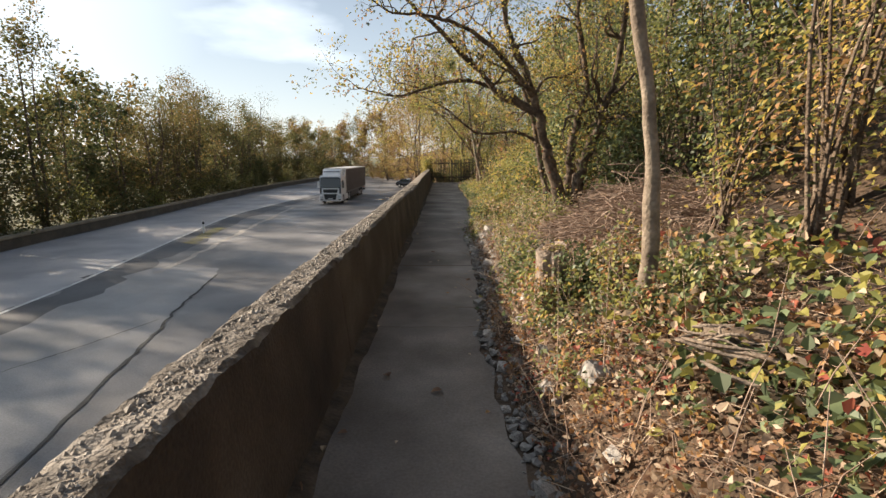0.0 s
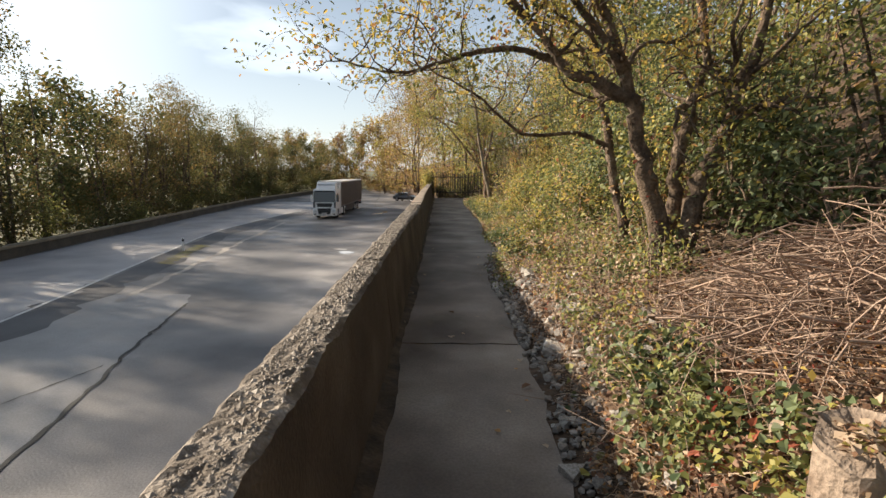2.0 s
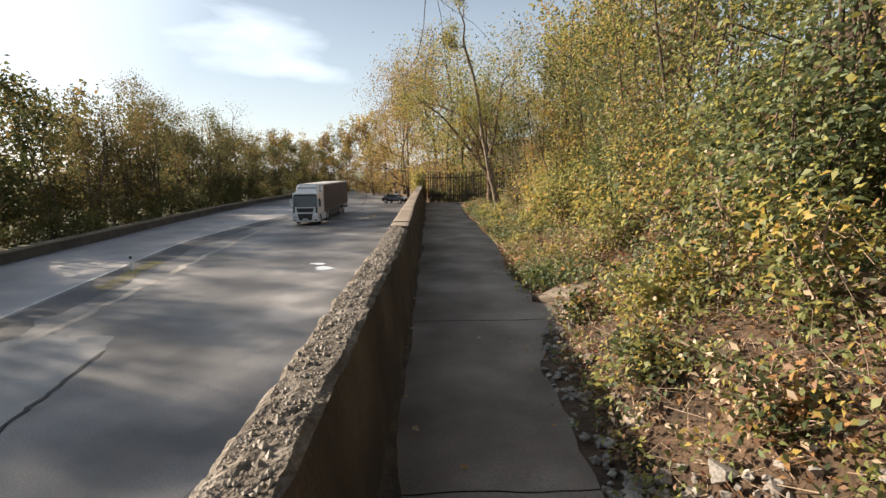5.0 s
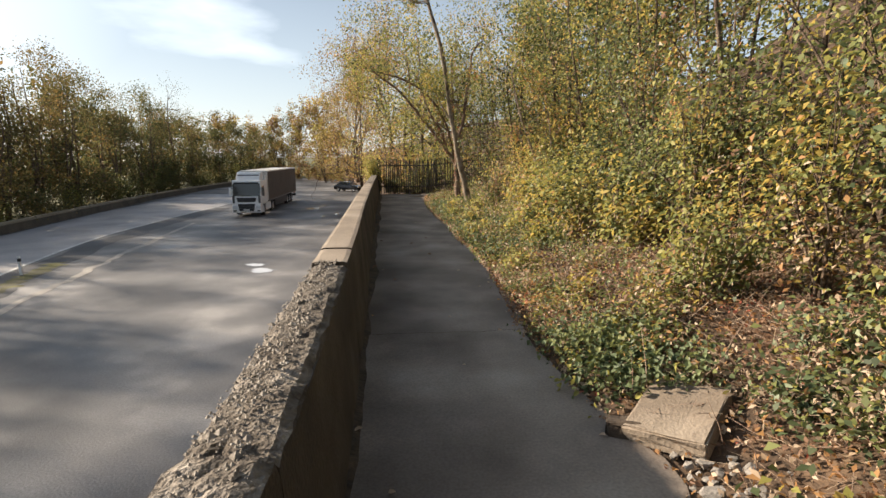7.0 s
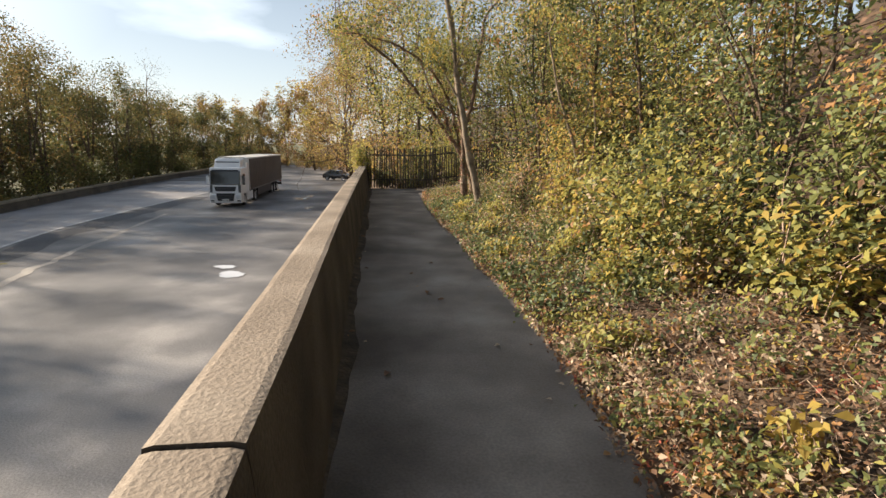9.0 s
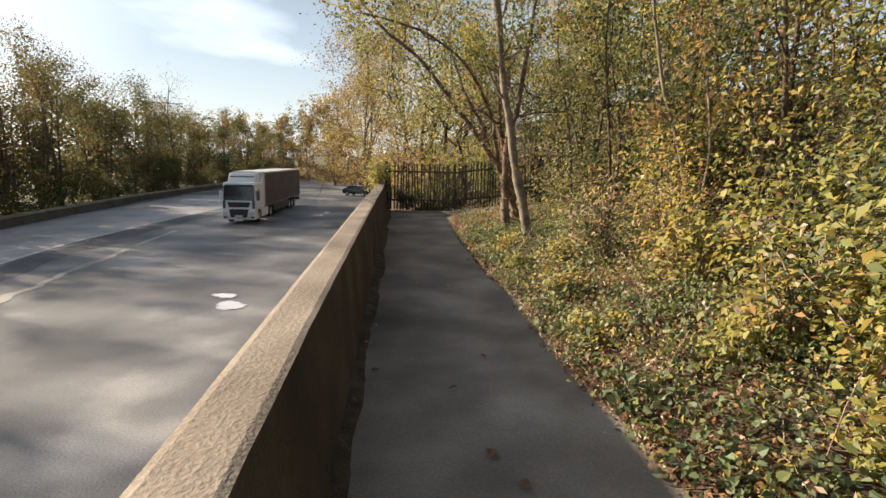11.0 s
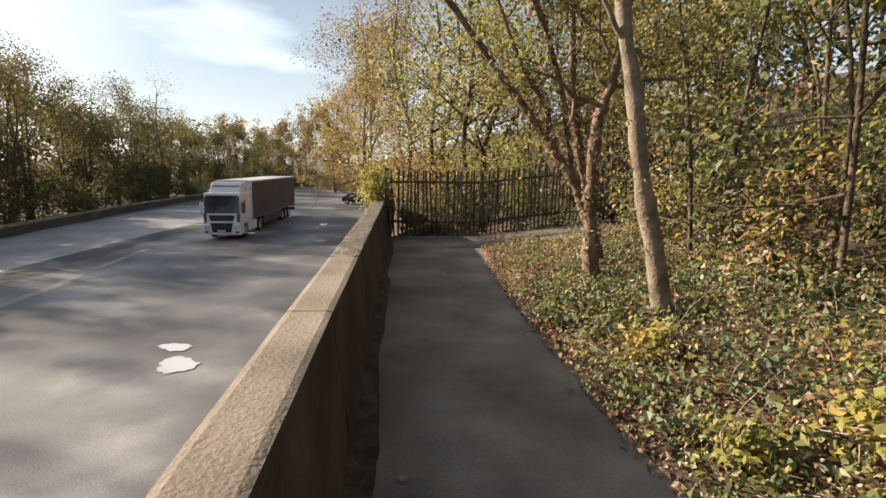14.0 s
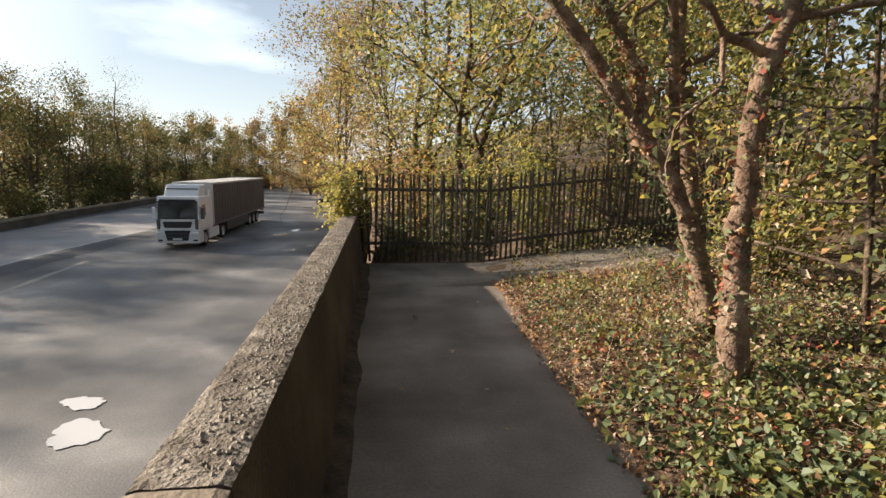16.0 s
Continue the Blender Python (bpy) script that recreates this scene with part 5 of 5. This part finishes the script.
def build_truck():
    t = tagged(new("articulated_truck"), "white articulated truck with a taupe curtain trailer parked on the road", "truck")
    t.location = (-12.33, 56.0, ROAD_Z + 0.03)
    W = 1.2
    block("cab", -W, W, 0.05, 2.2, 0.95, 3.05, PAINT, t, 0.09, {(None, 0, 1): (0, 0.28, 0), (None, 0, 0): (0, -0.02, 0)})
    block("bumper", -W, W, -0.06, 0.9, 0.28, 0.97, PAINT, t, 0.07, {(None, 0, 0): (0, 0.08, 0)})
    block("windscreen", -1.12, 1.12, 0.05, 0.3, 1.72, 2.80, SCREEN, t, 0.04, {(None, 0, 0): (0, 0.02, 0), (None, 0, 1): (0, 0.14, 0)})
    block("sun_visor", -1.0, 1.0, 0.16, 0.4, 2.80, 2.88, BLACK, t, 0.02)
    block("grille", -0.82, 0.82, -0.02, 0.25, 1.22, 1.58, BLACK, t, 0.03, {(1, None, 0): (-0.1, 0, 0), (0, None, 0): (0.1, 0, 0)})
    block("lower_grille", -0.72, 0.72, -0.09, 0.2, 0.46, 1.06, BLACK, t, 0.03, {(1, None, 0): (-0.14, 0, 0), (0, None, 0): (0.14, 0, 0)})
    for z in (1.32, 1.44):
        block("grille_bar", -0.72, 0.72, -0.035, 0.1, z, z + 0.025, GREY_PAINT, t, 0.006)
    for z in (0.66, 0.86):
        block("grille_bar", -0.6, 0.6, -0.105, 0.1, z, z + 0.03, GREY_PAINT, t, 0.006)
    block("number_plate", -0.26, 0.26, -0.115, -0.07, 0.50, 0.61, PLATE, t, 0.006)
    for s in (-1, 1):
        block("headlamp", min(s * 0.80, s * 1.14), max(s * 0.80, s * 1.14), -0.085, 0.2, 0.66, 0.92, LAMP, t, 0.03)
        block("fog_lamp", min(s * 0.86, s * 1.12), max(s * 0.86, s * 1.12), -0.045, 0.2, 0.42, 0.52, BLACK, t, 0.02)
        block("air_vane", min(s * 0.98, s * 1.16), max(s * 0.98, s * 1.16), 0.01, 0.3, 1.12, 1.72, GREY_PAINT, t, 0.03)
        block("side_window", min(s * 1.16, s * 1.215), max(s * 1.16, s * 1.215), 0.55, 1.35, 1.85, 2.55, SCREEN, t, 0.015, {(None, 0, 1): (0, 0.14, 0)})
        block("mirror", min(s * 1.26, s * 1.46), max(s * 1.26, s * 1.46), 0.2, 0.42, 1.72, 2.42, PAINT if s < 0 else GREY_PAINT, t, 0.05)
        block("mirror_arm", min(s * 1.15, s * 1.32), max(s * 1.15, s * 1.32), 0.28, 0.34, 2.36, 2.42, BLACK, t, 0.01)
        block("step_panel", min(s * 1.0, s * 1.19), max(s * 1.0, s * 1.19), 1.95, 3.9, 0.34, 0.98, PAINT if s > 0 else GREY_PAINT, t, 0.03)
        block("side_deflector", min(s * 1.1, s * 1.2), max(s * 1.1, s * 1.2), 2.2, 2.7, 1.0, 3.4, PAINT, t, 0.03)
        block("side_guard", min(s * 1.1, s * 1.2), max(s * 1.1, s * 1.2), 5.7, 11.6, 0.38, 1.05, BLACK, t, 0.03)
        block("mudguard", min(s * 0.75, s * 1.21), max(s * 0.75, s * 1.21), 11.6, 16.2, 1.06, 1.12, BLACK, t, 0.015)
        block("tail_lamp", min(s * 0.8, s * 1.15), max(s * 0.8, s * 1.15), 17.32, 17.38, 0.85, 0.98, L_RED, t, 0.01)
        for y, r in ((1.38, 0.5), (4.9, 0.5), (12.3, 0.5), (13.6, 0.5), (14.9, 0.5)):
            wheel(t, s * 0.98, y, r, 0.32)
    block("roof_deflector", -1.0, 1.0, 0.75, 2.1, 3.0, 3.72, PAINT, t, 0.08, {(None, 0, 1): (0, 0.55, 0)})
    block("roof_lamp_bar", -0.9, 0.9, 1.05, 1.15, 3.42, 3.50, GREY_PAINT, t, 0.02)
    block("chassis", -0.45, 0.45, 0.9, 17.2, 0.72, 1.08, BLACK, t, 0.03)
    block("curtain_body", -1.24, 1.24, 2.85, 17.35, 1.16, 3.68, CURTAIN, t, 0.03)
    block("roof", -1.25, 1.25, 2.83, 17.37, 3.68, 3.80, ROOF, t, 0.03)
    block("bulkhead", -1.25, 1.25, 2.79, 2.86, 1.12, 3.72, ROOF, t, 0.02)
    block("floor_rail", -1.26, 1.26, 2.82, 17.37, 1.06, 1.18, GREY_PAINT, t, 0.02)
    block("rear_bumper", -1.2, 1.2, 17.2, 17.36, 0.5, 0.78, BLACK, t, 0.03)
    for k in range(22):
        y = 3.4 + k * 0.64
        for s in (-1, 1):
            block("strap", min(s * 1.235, s * 1.252), max(s * 1.235, s * 1.252), y, y + 0.045, 1.14, 3.66, CURTAIN, t, 0)


def build_car():
    c = tagged(new("parked_car"), "dark parked hatchback car by the roadside", "car")
    c.matrix_world = pose(-5.9, 87.5, ROAD_Z + 0.03, 0, 0, 62)
    prof = [(-2.0, 0.35, 0.62), (-1.95, 0.78, 0.8), (-1.1, 0.92, 0.84), (-0.35, 1.38, 0.66), (0.9, 1.42, 0.66), (1.7, 0.98, 0.8), (2.0, 0.86, 0.8), (2.05, 0.4, 0.7)]
    v, f = [], []
    for y, z, w in prof:
        v += [(-w, y, 0.3), (-0.86, y, 0.62), (-w, y, z), (w, y, z), (0.86, y, 0.62), (w, y, 0.3)]
    for i in range(len(prof) - 1):
        f += [(i * 6 + j, i * 6 + j + 1, i * 6 + 7 + j, i * 6 + 6 + j) for j in range(5)]
    f += [(5, 4, 3, 2, 1, 0), tuple(len(prof) * 6 - 6 + j for j in range(6))]
    mesh("body", v, f, DARK_CAR, c, smooth=False)
    block("windscreen", -0.62, 0.62, -1.02, -0.42, 0.95, 1.34, SCREEN, c, 0.01, {(None, 0, 1): (0, 0.55, 0), (None, 1, 0): (0, -0.4, 0)})
    for s in (-1, 1):
        block("side_window", min(s * 0.66, s * 0.80), max(s * 0.66, s * 0.80), -0.5, 1.2, 0.95, 1.32, SCREEN, c, 0.01, {(None, 0, 1): (-s * 0.05, 0.25, 0), (None, 1, 1): (-s * 0.05, -0.2, 0)})
        block("headlamp", min(s * 0.45, s * 0.74), max(s * 0.45, s * 0.74), -2.0, -1.9, 0.62, 0.76, LAMP, c, 0.02)
        for y in (-1.25, 1.3):
            wheel(c, s * 0.76, y, 0.31, 0.2)


def build_marker_posts():
    for x, y in ((-16.2, 34.2), (-29.6, 80.0)):
        p = tagged(new("marker_post"), "short white roadside marker post with dark band", "post", "marker posts")
        p.location = (x, y, ROAD_Z + 0.02)
        block("shaft", -0.05, 0.05, -0.04, 0.04, 0, 0.85, PAINT, p, 0.02)
        block("band", -0.054, 0.054, -0.044, 0.044, 0.6, 0.75, BLACK, p, 0.01)


build_path_trees()
build_shrubs()
build_ground_cover()
build_truck()
build_car()
build_marker_posts()
build_stump()
build_rotten_log()
build_brush_pile()
build_debris()
build_rubble()


# ---- path ----
def build_path():
    path = tagged(new("pavement"), "narrow grey concrete footpath with cracked slabs", "path", kind="structure")
    cuts = [-9.0, -0.85, 4.58, 7.35, 9.76, 12.65, 15.2, FENCE_Y - 0.02]
    for s, (a, b) in enumerate(zip(cuts, cuts[1:])):
        n, m = max(3, int((b - a) / 0.12)), 12
        v, f = [], []
        for y in np.linspace(a + 0.008, b - 0.008, n + 1):
            xr = float(edge(y)) + 0.06 * noise.fractal((y * 2.4, s * 0.1, 2), 0.8, 2, 4) + (3.0 if y > 31.1 else 0)
            for j in range(m + 1):
                x = WALL_IN - 0.02 + (xr - WALL_IN + 0.02) * j / m
                v.append((x, y + 0.03 * noise.noise((x * 4, a if abs(y - a) < 0.05 else b, 1)) * (abs(y - a) < 0.05 or abs(y - b) < 0.05), 0.006 * noise.noise((x * 1.3, y * 0.9, 5)) + 0.003 * (s % 2) + (bank_at(x, y) + 0.03 if x > 1.4 else 0)))
            v.append((xr + 0.01, y, -0.12))
        k = m + 2
        for i in range(n):
            for j in range(k - 1):
                f.append((i * k + j, i * k + j + 1, (i + 1) * k + j + 1, (i + 1) * k + j))
        mesh("slab", v, f, SLAB, path, smooth=False)
    # earth and leaf mould gathered along the foot of the wall
    v, f, ys = [], [], np.arange(-2, FENCE_Y - 0.1, 0.08)
    for y in ys:
        w = 0.07 + 0.07 * (0.5 + noise.fractal((y * 0.6, 3.0, 1), 0.8, 2, 5))
        v += [(-0.76, y, 0.05 + 0.015 * noise.noise((y * 3, 1, 1))), (-0.72 + w * 0.4, y, 0.024 + 0.008 * noise.noise((y * 5, 2, 1))), (-0.72 + w, y, 0.002)]
    for i in range(len(ys) - 1):
        f += [(i * 3, i * 3 + 1, i * 3 + 4, i * 3 + 3), (i * 3 + 1, i * 3 + 2, i * 3 + 5, i * 3 + 4)]
    tagged(mesh("earth_fillet", v, f, DIRT, path), "dark earth gathered along the foot of the wall", kind="stuff")
    v = [(-0.85, -9, -0.03), (0.3, -9, -0.03), (0.3, FENCE_Y, -0.03), (-0.85, FENCE_Y, -0.03)]
    mesh("bed", v, [(0, 1, 2, 3)], SOIL, path)


build_path()
